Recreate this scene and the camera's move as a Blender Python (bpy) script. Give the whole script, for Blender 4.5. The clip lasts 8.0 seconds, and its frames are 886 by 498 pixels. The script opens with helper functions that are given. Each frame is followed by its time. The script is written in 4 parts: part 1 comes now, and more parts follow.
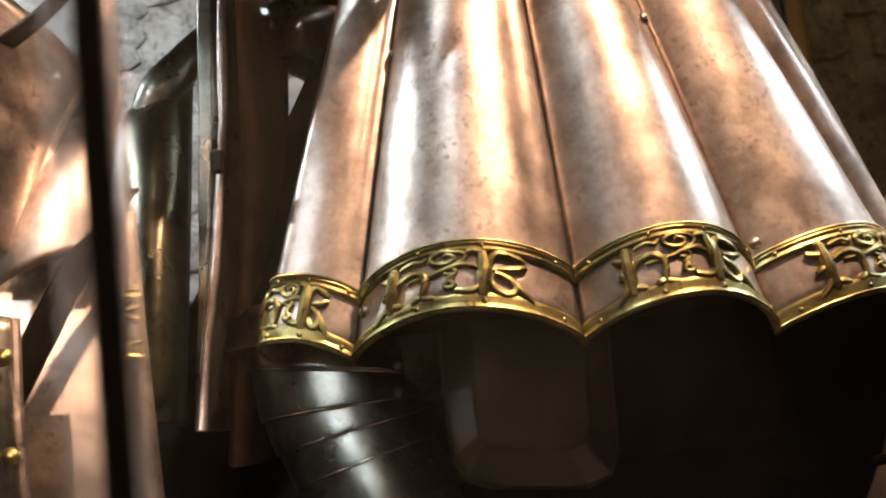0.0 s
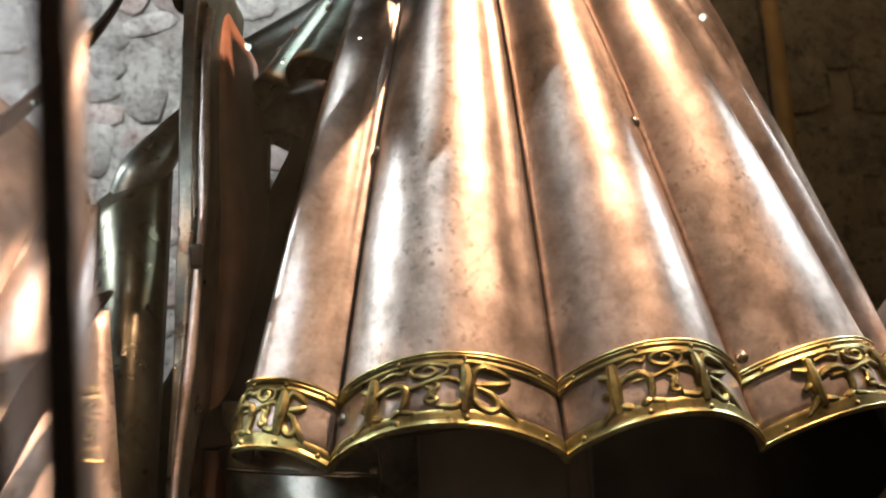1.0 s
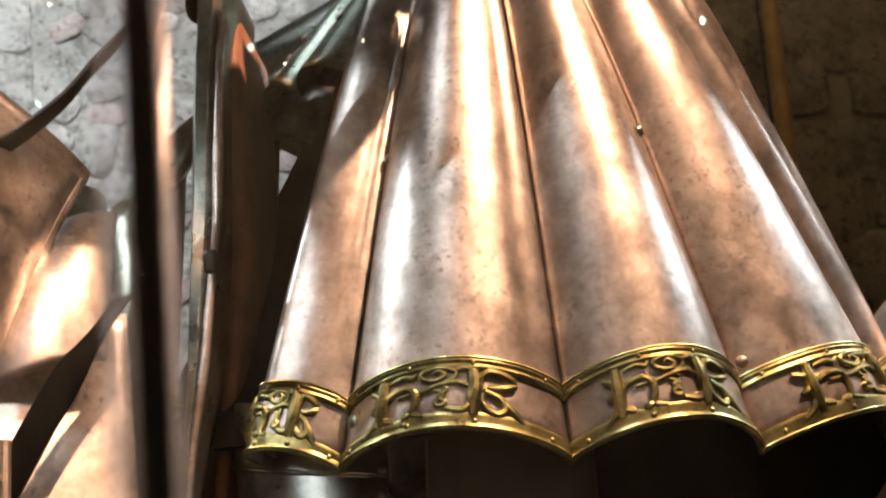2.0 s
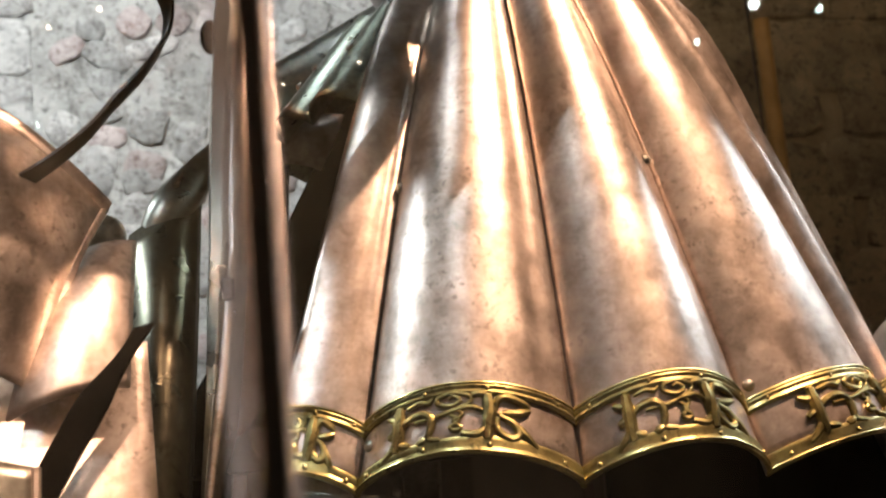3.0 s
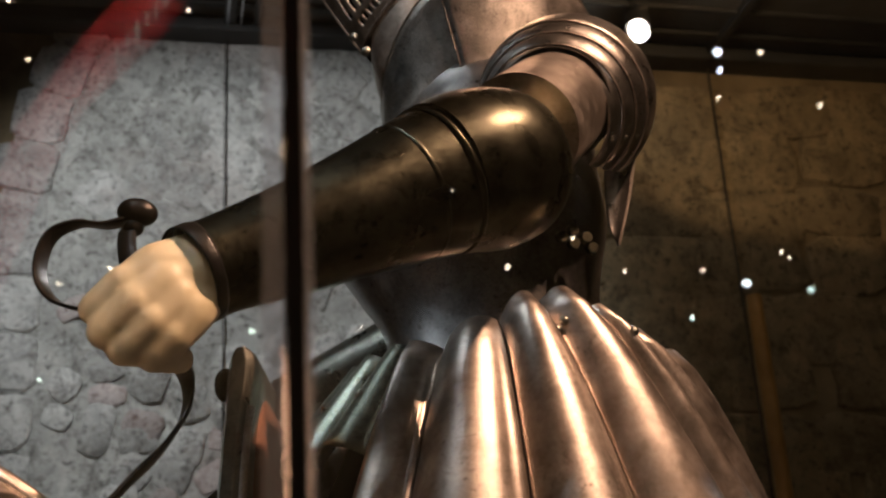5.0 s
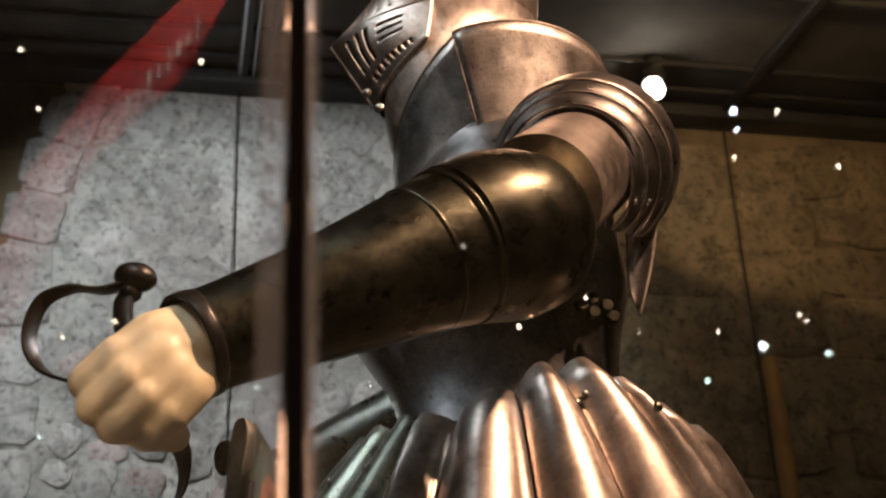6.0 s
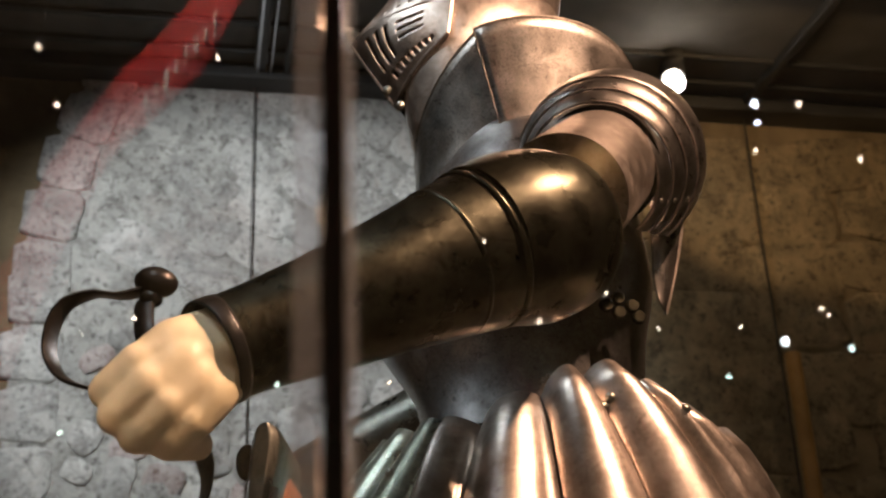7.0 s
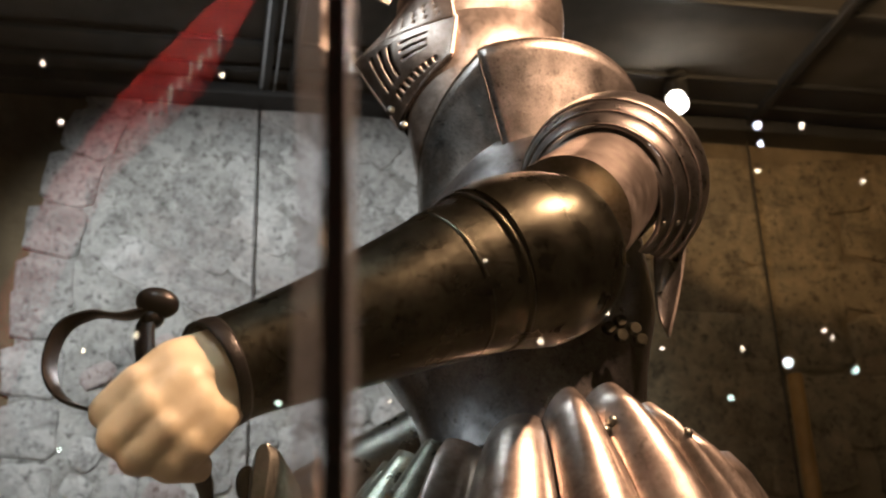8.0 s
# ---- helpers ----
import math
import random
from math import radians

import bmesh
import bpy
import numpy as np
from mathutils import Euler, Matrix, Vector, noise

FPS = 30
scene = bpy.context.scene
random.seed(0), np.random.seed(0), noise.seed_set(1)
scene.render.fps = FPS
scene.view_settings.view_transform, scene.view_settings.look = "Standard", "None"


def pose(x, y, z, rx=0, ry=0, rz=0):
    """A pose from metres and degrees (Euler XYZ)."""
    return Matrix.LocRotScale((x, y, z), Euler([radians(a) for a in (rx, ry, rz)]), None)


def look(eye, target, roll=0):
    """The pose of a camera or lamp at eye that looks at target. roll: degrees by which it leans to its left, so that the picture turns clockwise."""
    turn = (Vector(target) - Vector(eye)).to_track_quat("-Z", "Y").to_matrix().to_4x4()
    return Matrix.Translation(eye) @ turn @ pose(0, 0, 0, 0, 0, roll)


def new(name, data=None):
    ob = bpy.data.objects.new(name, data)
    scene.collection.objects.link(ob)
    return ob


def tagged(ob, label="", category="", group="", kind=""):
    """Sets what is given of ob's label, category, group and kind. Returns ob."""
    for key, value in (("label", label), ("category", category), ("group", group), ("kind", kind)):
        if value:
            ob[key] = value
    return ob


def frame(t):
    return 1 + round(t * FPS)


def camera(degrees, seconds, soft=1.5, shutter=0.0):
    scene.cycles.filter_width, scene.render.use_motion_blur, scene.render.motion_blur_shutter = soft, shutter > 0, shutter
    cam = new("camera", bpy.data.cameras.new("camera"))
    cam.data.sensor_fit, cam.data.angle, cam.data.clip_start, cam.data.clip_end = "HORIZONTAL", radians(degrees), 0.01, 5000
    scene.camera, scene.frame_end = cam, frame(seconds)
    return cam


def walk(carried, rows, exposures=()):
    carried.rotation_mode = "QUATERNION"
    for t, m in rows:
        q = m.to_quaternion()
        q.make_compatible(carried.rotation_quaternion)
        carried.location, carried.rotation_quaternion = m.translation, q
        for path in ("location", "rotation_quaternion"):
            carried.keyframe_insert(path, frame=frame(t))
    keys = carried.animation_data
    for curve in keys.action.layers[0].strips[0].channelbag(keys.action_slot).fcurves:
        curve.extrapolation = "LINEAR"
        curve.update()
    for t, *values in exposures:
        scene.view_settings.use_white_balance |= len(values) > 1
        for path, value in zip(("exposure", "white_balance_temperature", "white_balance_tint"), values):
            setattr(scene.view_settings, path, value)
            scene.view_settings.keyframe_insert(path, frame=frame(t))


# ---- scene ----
cam = camera(41.11, 8.0, soft=2.2)
cam.data.dof.use_dof = True
cam.data.dof.focus_distance, cam.data.dof.aperture_fstop = 1.05, 13.0
PATH = [
    (0, pose(-0.0868, -1.2901, 1.4432, 98.434, 6.411, 2.260)),
    (0.5, pose(-0.0886, -1.2830, 1.4945, 99.315, 5.112, 1.399)),
    (1, pose(-0.0871, -1.2802, 1.5162, 99.107, 4.815, 0.760)),
    (1.2, pose(-0.0889, -1.2869, 1.5181, 99.000, 4.604, 0.717)),
    (2.3, pose(-0.0954, -1.3067, 1.5198, 99.000, 4.706, 0.554)),
    (2.5, pose(-0.0964, -1.3081, 1.5187, 98.880, 4.960, 0.534)),
    (3, pose(-0.1129, -1.3281, 1.5267, 99.765, 4.863, 0.199)),
    (3.5, pose(-0.1154, -1.3794, 1.5474, 101.596, 3.926, -0.034)),
    (4, pose(-0.1244, -1.3641, 1.5870, 104.452, 4.146, -0.173)),
    (4.5, pose(-0.1242, -1.3823, 1.6164, 107.987, 3.050, -0.530)),
    (5, pose(-0.1149, -1.3940, 1.6422, 110.396, 3.249, -0.494)),
    (5.2, pose(-0.1146, -1.3833, 1.6465, 111.180, 3.391, -0.464)),
    (6.3, pose(-0.1201, -1.3384, 1.6851, 113.049, 2.086, -0.383)),
    (6.5, pose(-0.1213, -1.3345, 1.6880, 112.555, 2.176, -0.407)),
    (7, pose(-0.1238, -1.3344, 1.6899, 112.611, 2.236, 0.458)),
    (7.5, pose(-0.1218, -1.3337, 1.6938, 113.024, 1.531, 0.149)),
    (8, pose(-0.1236, -1.3337, 1.6942, 113.464, 1.824, 0.403)),
]
EXPOSURES = [(0, 0.70), (1.0, 0.80), (2.5, 0.92), (3.0, 1.05), (3.5, 1.03), (4.0, 0.38), (4.5, -0.14), (5.2, -0.38), (6.3, 0.06), (8.0, 0.14)]
walk(cam, PATH, EXPOSURES)

# ---- world and lights ----
world = bpy.data.worlds.new("hall_air")
scene.world = world
world.use_nodes = True
world.node_tree.nodes["Background"].inputs[0].default_value = (0.9, 0.8, 0.65, 1)
world.node_tree.nodes["Background"].inputs[1].default_value = 0.02


def spot(name, eye, target, watts, colour, size=0.03, cone=60, blend=0.4):
    d = bpy.data.lights.new(name, "SPOT")
    d.energy, d.color, d.shadow_soft_size = watts, colour, size
    d.spot_size, d.spot_blend = radians(cone), blend
    ob = new(name, d)
    ob.matrix_world = look(eye, target)
    return ob


WARM, COOL = (1.0, 0.60, 0.39), (0.82, 0.93, 1.0)
spot("warm_spot", (1.00, -1.03, 3.52), (0.0, -0.30, 2.0), 530, WARM, 0.02, 56, 0.5)
# added fill that only reaches the helmet
spot("warm_spot", (0.55, -1.02, 3.5), (-0.05, -0.09, 2.54), 190, WARM, 0.03, 27, 0.5)
# added narrow fills for the horse plates and saddle bow, no lamps known there
spot("fill_spot_warm", (-0.3, -2.6, 3.0), (-0.50, -0.42, 1.69), 640, WARM, 0.006, 9, 0.6)
spot("fill_spot_warm", (-0.1, -2.6, 2.5), (-0.47, -0.45, 1.44), 130, WARM, 0.006, 9, 0.7)
spot("fill_spot_cool", (-1.25, -2.3, 3.1), (-0.34, -0.3, 1.60), 80, COOL, 0.006, 8, 0.6)
spot("cool_spot", (-1.9, -0.2, 3.0), (-0.08, -0.42, 1.51), 85, COOL, 0.03, 9, 0.4)
# added fill for the left flutes and their brass
spot("fill_spot_cool", (-0.65, -1.75, 3.8), (-0.10, -0.42, 1.55), 50, COOL, 0.01, 13, 0.5)
# added fills for right flutes, breastplate, forearm and gorget; lamps not known
spot("cool_spot", (2.1, 0.45, 2.85), (0.13, -0.36, 1.51), 115, COOL, 0.06, 10, 0.6)
spot("cool_spot", (-1.9, -0.45, 3.1), (-0.15, -0.12, 2.12), 170, COOL, 0.03, 7, 0.5)
spot("cool_spot", (-0.85, -0.95, 3.5), (-0.22, -0.50, 2.08), 30, COOL, 0.04, 8, 0.6)
spot("cool_spot", (-0.9, -0.5, 3.5), (-0.19, -0.10, 2.28), 65, COOL, 0.03, 20, 0.5)
spot("case_downlight_beam", (0.60, 1.68, 3.44), (0.08, -0.2, 1.95), 140, (1.0, 0.95, 0.92), 0.03, 50, 0.5)
# added fills for the knee and for the helmet, from unseen lamps
spot("fill_spot_cool", (-0.5, -2.3, 2.1), (-0.235, -0.28, 1.43), 75, COOL, 0.006, 4.6, 0.6)
spot("fill_spot_warm", (0.1, -2.4, 3.3), (-0.15, -0.10, 2.54), 480, (1.0, 0.68, 0.48), 0.006, 7.5, 0.6)
spot("wall_spot_cool", (-0.95, -0.3, 3.5), (-0.58, 1.85, 2.68), 175, (0.93, 0.98, 0.97), 0.06, 50, 0.6)
spot("wall_spot_amber", (1.0, 0.9, 3.5), (1.1, 2.1, 4.15), 22, (1.0, 0.64, 0.30), 0.03, 107, 0.12)
# weak amber fill added for the lower right wall
spot("wall_spot_amber", (1.3, 0.6, 3.5), (1.15, 2.1, 2.3), 5.5, (1.0, 0.76, 0.45), 0.05, 80, 0.9)
# added washes on the far hall, so glass and metal have something to reflect
spot("fill_wash", (-2.0, -4.2, 3.6), (-1.5, -7.0, 4.6), 110, (1.0, 0.8, 0.55), 0.1, 130, 0.8)
spot("fill_wash", (2.0, -4.2, 3.6), (1.5, -7.0, 4.6), 110, (1.0, 0.8, 0.55), 0.1, 130, 0.8)

# ---- materials ----


def mat(name):
    m = bpy.data.materials.new(name)
    m.use_nodes = True
    nt = m.node_tree
    return m, nt, nt.nodes["Principled BSDF"]


def ramp(nt, src, stops):
    r = nt.nodes.new("ShaderNodeValToRGB")
    els = r.color_ramp.elements
    while len(els) < len(stops):
        els.new(0.5)
    for e, (p, c) in zip(els, stops):
        e.position, e.color = p, (*c, 1) if len(c) == 3 else c
    nt.links.new(src, r.inputs[0])
    return r.outputs[0]


def tex(nt, kind, scale, detail=4, rough=0.55, distort=0.0, place=False):
    c = nt.nodes.new("ShaderNodeNewGeometry" if place else "ShaderNodeTexCoord")
    n = nt.nodes.new("ShaderNodeTex" + kind)
    n.inputs["Scale"].default_value = scale
    if kind == "Noise":
        n.inputs["Detail"].default_value = detail
        n.inputs["Roughness"].default_value = rough
        n.inputs["Distortion"].default_value = distort
    nt.links.new(c.outputs["Position" if place else "Object"], n.inputs["Vector"])
    return n


def bump(nt, bsdf, src, strength, dist=0.002, under=None):
    b = nt.nodes.new("ShaderNodeBump")
    b.inputs["Strength"].default_value, b.inputs["Distance"].default_value = strength, dist
    nt.links.new(src, b.inputs["Height"])
    if under:
        nt.links.new(under.outputs[0], b.inputs["Normal"])
    nt.links.new(b.outputs[0], bsdf.inputs["Normal"])
    return b


def grey(v):
    return (v, v, v)


def mix(nt, fac, a, b):
    n = nt.nodes.new("ShaderNodeMix")
    n.data_type = "RGBA"
    for sock, val in ((n.inputs[0], fac), (n.inputs[6], a), (n.inputs[7], b)):
        if isinstance(val, (int, float)):
            sock.default_value = val
        elif isinstance(val, tuple):
            sock.default_value = (*val, 1)
        else:
            nt.links.new(val, sock)
    return n.outputs[2]


def metal(name, light, dark, r_lo, r_hi, etch=0.25, etch_scale=55, pits=0.5, engrave=0.0, polish=0.42):
    """Aged plate: cloudy tarnish, dark pits, fine etched scrolls, hammered waviness."""
    m, nt, b = mat(name)
    b.inputs["Metallic"].default_value = 1.0
    clouds = tex(nt, "Noise", 18, 8, 0.72)
    col = ramp(nt, clouds.outputs[0], [(0.34, dark), (0.60, light)])
    stain = ramp(nt, tex(nt, "Noise", 46, 6, 0.7, 0.6).outputs[0], [(0.50, grey(0)), (0.66, grey(0.55))])
    col = mix(nt, stain, col, dark)
    specks = tex(nt, "Noise", 120, 5, 0.7)
    spots = ramp(nt, specks.outputs[0], [(0.55, grey(0)), (0.64, grey(1))])
    patch = ramp(nt, tex(nt, "Noise", 9, 3).outputs[0], [(0.42, grey(0)), (0.62, grey(pits))])
    both = nt.nodes.new("ShaderNodeMath")
    both.operation = "MULTIPLY"
    nt.links.new(spots, both.inputs[0])
    nt.links.new(patch, both.inputs[1])
    nt.links.new(ramp(nt, tex(nt, "Noise", 35, 5, 0.6).outputs[0], [(0.3, grey(r_lo)), (0.7, grey(r_hi))]), b.inputs["Roughness"])
    scroll = tex(nt, "Noise", etch_scale, 1, 0.4, 2.2)
    wave = nt.nodes.new("ShaderNodeMath")
    wave.operation = "PINGPONG"
    wave.inputs[1].default_value = 0.045
    nt.links.new(scroll.outputs[0], wave.inputs[0])
    line = ramp(nt, wave.outputs[0], [(0.002, grey(0)), (0.014, grey(1))])
    cut = ramp(nt, wave.outputs[0], [(0.002, grey(engrave)), (0.014, grey(0))])
    col = mix(nt, cut, col, tuple(c * 0.2 for c in dark))
    nt.links.new(mix(nt, both.outputs[0], col, tuple(c * 0.25 for c in dark)), b.inputs["Base Color"])
    b1 = bump(nt, b, line, etch, 0.0006)
    b2 = bump(nt, b, tex(nt, "Noise", 26, 3).outputs[0], 0.05, 0.004, b1)
    last = bump(nt, b, specks.outputs[0], 0.08, 0.001, b2)
    # worn plate: a polished layer over the duller one
    shine = nt.nodes.new("ShaderNodeBsdfPrincipled")
    shine.inputs["Metallic"].default_value = 1.0
    shine.inputs["Roughness"].default_value = r_lo * 0.65
    nt.links.new(b.inputs["Base Color"].links[0].from_socket, shine.inputs["Base Color"])
    nt.links.new(last.outputs[0], shine.inputs["Normal"])
    both = nt.nodes.new("ShaderNodeMixShader")
    both.inputs[0].default_value = polish
    nt.links.new(b.outputs[0], both.inputs[1])
    nt.links.new(shine.outputs[0], both.inputs[2])
    nt.links.new(both.outputs[0], nt.nodes["Material Output"].inputs[0])
    return m


STEEL = metal("silvered_steel", (0.58, 0.51, 0.455), (0.25, 0.21, 0.18), 0.32, 0.46, 0.12, 60, 0.6, 0.10, 0.16)
STEEL_DARK = metal("dark_steel", (0.095, 0.092, 0.064), (0.036, 0.034, 0.025), 0.24, 0.36, 0.12, 30, 0.5, 0.6, 0.30)
STEEL_ETCHED = metal("etched_steel", (0.50, 0.46, 0.42), (0.28, 0.25, 0.22), 0.30, 0.46, 0.10, 48, 0.4, 0.85, 0.25)
# the suit's steel darkened: shade on the torso put into its colour
STEEL_CHEST_SHADED = metal("shaded_chest_steel", (0.30, 0.29, 0.29), (0.13, 0.125, 0.12), 0.26, 0.40, 0.10, 48, 0.4, 0.6, 0.3)
# skirt steel toned greenish: the arm's shade and cool light are in the colour
STEEL_FLUTE_SHADED = metal("shaded_flute_steel", (0.38, 0.41, 0.33), (0.12, 0.13, 0.10), 0.24, 0.38, 0.1, 60, 0.5, 0.1, 0.3)
STEEL_GREY = metal("grey_steel", (0.46, 0.46, 0.40), (0.20, 0.20, 0.17), 0.25, 0.4, 0.1, 60)
STEEL_LAME = metal("lame_steel", (0.44, 0.42, 0.40), (0.22, 0.20, 0.18), 0.24, 0.38, 0.15, 70, 0.4, 0.25)
BRASS = metal("gilt_brass", (0.44, 0.39, 0.16), (0.13, 0.11, 0.04), 0.30, 0.46, 0.0, 60, 1.0)


def plain(name, lo, hi, rough, scale=20, metallic=0.0, bumpy=0.2, dist=0.003):
    m, nt, b = mat(name)
    n = tex(nt, "Noise", scale, 6, 0.6)
    nt.links.new(ramp(nt, n.outputs[0], [(0.3, lo), (0.7, hi)]), b.inputs["Base Color"])
    b.inputs["Roughness"].default_value, b.inputs["Metallic"].default_value = rough, metallic
    bump(nt, b, tex(nt, "Noise", scale * 6, 5).outputs[0], bumpy, dist)
    return m


BLACK_IRON = plain("black_iron", (0.012, 0.011, 0.010), (0.03, 0.028, 0.026), 0.3, 40, 0.6, 0.15)
LEATHER = plain("brown_leather", (0.15, 0.062, 0.034), (0.24, 0.11, 0.06), 0.6, 25)
STRAP = plain("black_strap_leather", (0.0015, 0.0013, 0.001), (0.004, 0.0035, 0.003), 0.7, 30)
# black cloth, also used for forms that stand in for dark shade
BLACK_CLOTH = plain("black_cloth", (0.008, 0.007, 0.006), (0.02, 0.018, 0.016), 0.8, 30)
FRAME_PAINT = plain("black_frame_paint", (0.010, 0.011, 0.013), (0.025, 0.026, 0.03), 0.55, 8, 0.0, 0.05)
WAX = plain("painted_wax", (0.46, 0.40, 0.25), (0.58, 0.51, 0.34), 0.42, 30, 0.0, 0.12, 0.002)
WOOD = plain("oak_pole", (0.30, 0.15, 0.035), (0.46, 0.25, 0.07), 0.5, 15)
DARK_LACQUER = plain("dark_lacquer", (0.028, 0.021, 0.015), (0.055, 0.042, 0.03), 0.3, 20)
CASE_TOP = plain("dark_case_top", (0.06, 0.055, 0.05), (0.11, 0.10, 0.09), 0.85, 6, 0.0, 0.05)
FLOOR_M = plain("dark_floor", (0.03, 0.028, 0.025), (0.06, 0.055, 0.05), 0.5, 3)
CEIL_M = plain("dark_ceiling", (0.07, 0.06, 0.05), (0.16, 0.13, 0.10), 0.7, 2)
# dim amber lighting of the back wall partly put into this brown
MORTAR_BROWN_DIM = plain("dim_brown_mortar", (0.10, 0.075, 0.045), (0.24, 0.18, 0.11), 0.9, 4, 0, 0.8, 0.02)
BANNER = plain("red_banner_cloth", (0.42, 0.02, 0.015), (0.55, 0.03, 0.02), 0.8, 10)
BANNER_MARK = plain("pale_banner_print", (0.7, 0.68, 0.62), (0.8, 0.78, 0.72), 0.8, 10)
ALUMINIUM = plain("brushed_aluminium", (0.45, 0.46, 0.50), (0.62, 0.63, 0.66), 0.3, 40, 1.0, 0.05)
RUBBER = plain("dark_joint_seal", (0.004, 0.004, 0.004), (0.010, 0.010, 0.010), 0.4, 30)


def stone(name, lo, hi, stain, scale=9, wash=(0.40, 0.30, 0.28), vary=(0.66, 1.1)):
    """Weathered stone: cloudy tone, dark lichen blotches, fine pores and a faint reddish wash."""
    m, nt, b = mat(name)
    info = nt.nodes.new("ShaderNodeObjectInfo")
    col = ramp(nt, tex(nt, "Noise", scale, 8, 0.7, 0.3, True).outputs[0], [(0.30, lo), (0.66, hi)])
    red = ramp(nt, tex(nt, "Noise", 2.3, 5, 0.65, 0.4, True).outputs[0], [(0.52, grey(0)), (0.70, grey(0.6))])
    col = mix(nt, red, col, wash)
    blot = ramp(nt, tex(nt, "Noise", scale * 1.6, 10, 0.8, 0.25, True).outputs[0], [(0.49, grey(0)), (0.65, grey(0.85))])
    col = mix(nt, blot, col, stain)
    pore = ramp(nt, tex(nt, "Noise", scale * 7, 6, 0.7, 0.0, True).outputs[0], [(0.53, grey(0)), (0.64, grey(0.75))])
    col = mix(nt, pore, col, tuple(c * 0.7 for c in stain))
    tint = ramp(nt, info.outputs["Random"], [(0.0, grey(vary[0])), (1.0, grey(vary[1]))])
    mul = nt.nodes.new("ShaderNodeMix")
    mul.data_type, mul.blend_type = "RGBA", "MULTIPLY"
    mul.inputs[0].default_value = 1
    nt.links.new(col, mul.inputs[6])
    nt.links.new(tint, mul.inputs[7])
    nt.links.new(mul.outputs[2], b.inputs["Base Color"])
    b.inputs["Roughness"].default_value = 0.9
    under = bump(nt, b, tex(nt, "Noise", scale * 1.5, 6, 0.6, 0.5, True).outputs[0], 0.6, 0.03)
    bump(nt, b, tex(nt, "Noise", scale * 6, 8, 0.7, 0.0, True).outputs[0], 0.7, 0.010, under)
    return m


# grey tones lit, brown tone dim: cool and amber light partly in the colour
STONE_GREY_LIT = stone("lit_grey_stone", (0.36, 0.355, 0.35), (0.66, 0.65, 0.64), (0.15, 0.14, 0.14))
MORTAR_GREY_LIT = stone("lit_grey_mortar", (0.30, 0.295, 0.29), (0.66, 0.65, 0.63), (0.11, 0.105, 0.10), 7)
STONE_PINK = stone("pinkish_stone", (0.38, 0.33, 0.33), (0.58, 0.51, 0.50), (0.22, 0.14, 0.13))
STONE_BROWN_DIM = stone("dim_brown_stone", (0.13, 0.10, 0.06), (0.34, 0.26, 0.16), (0.05, 0.042, 0.028), 5, (0.20, 0.13, 0.07), (0.75, 1.08))


def glass_material():
    m, nt, b = mat("clear_glass")
    b.inputs["Base Color"].default_value = (1, 1, 1, 1)
    b.inputs["Roughness"].default_value, b.inputs["IOR"].default_value = 0.0, 1.5
    b.inputs["Transmission Weight"].default_value = 1.0
    return m


GLASS = glass_material()


def ground_glass():
    """Polished pane edge: mostly see-through, with a milky scatter of the light inside it."""
    m, nt, b = mat("ground_glass_edge")
    b.inputs["Base Color"].default_value = (0.80, 0.84, 0.88, 1)
    b.inputs["Roughness"].default_value = 0.15
    milk = nt.nodes.new("ShaderNodeBsdfTranslucent")
    milk.inputs[0].default_value = (0.85, 0.87, 0.90, 1)
    lit = nt.nodes.new("ShaderNodeMixShader")
    lit.inputs[0].default_value = 0.5
    nt.links.new(b.outputs[0], lit.inputs[1])
    nt.links.new(milk.outputs[0], lit.inputs[2])
    clear = nt.nodes.new("ShaderNodeBsdfTransparent")
    clear.inputs[0].default_value = (0.95, 0.97, 1.0, 1)
    both = nt.nodes.new("ShaderNodeMixShader")
    both.inputs[0].default_value = 0.14
    nt.links.new(clear.outputs[0], both.inputs[1])
    nt.links.new(lit.outputs[0], both.inputs[2])
    nt.links.new(both.outputs[0], nt.nodes["Material Output"].inputs[0])
    return m


GLASS_SOFT = ground_glass()
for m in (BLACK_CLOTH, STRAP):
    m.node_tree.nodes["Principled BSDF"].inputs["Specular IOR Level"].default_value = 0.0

def glow(name, colour, strength):
    m, nt, b = mat(name)
    b.inputs["Base Color"].default_value = (0.1, 0.1, 0.1, 1)
    b.inputs["Emission Color"].default_value = (*colour, 1)
    b.inputs["Emission Strength"].default_value = strength
    return m


GLOW_WHITE = glow("white_lamp_glow", (0.92, 1.0, 0.97), 60)
GLOW_WARM = glow("warm_lamp_glow", (1.0, 0.80, 0.58), 40)
GLOW_DIM = glow("dim_lamp_glow", (0.75, 1.0, 0.85), 22)
GLOW_BLUE = glow("bluish_lamp_glow", (0.80, 0.86, 1.0), 60)
GLOW_HOT = glow("case_lamp_glow", (1.0, 0.90, 0.74), 90)

# ---- building helpers ----


def thing(name, label, category, at=(0, 0, 0), group="", kind=""):
    ob = new(name)
    ob.empty_display_size = 0.05
    ob.location = at
    ob["home"] = 1
    tagged(ob, label, category, group, kind)
    del ob["home"]
    return ob


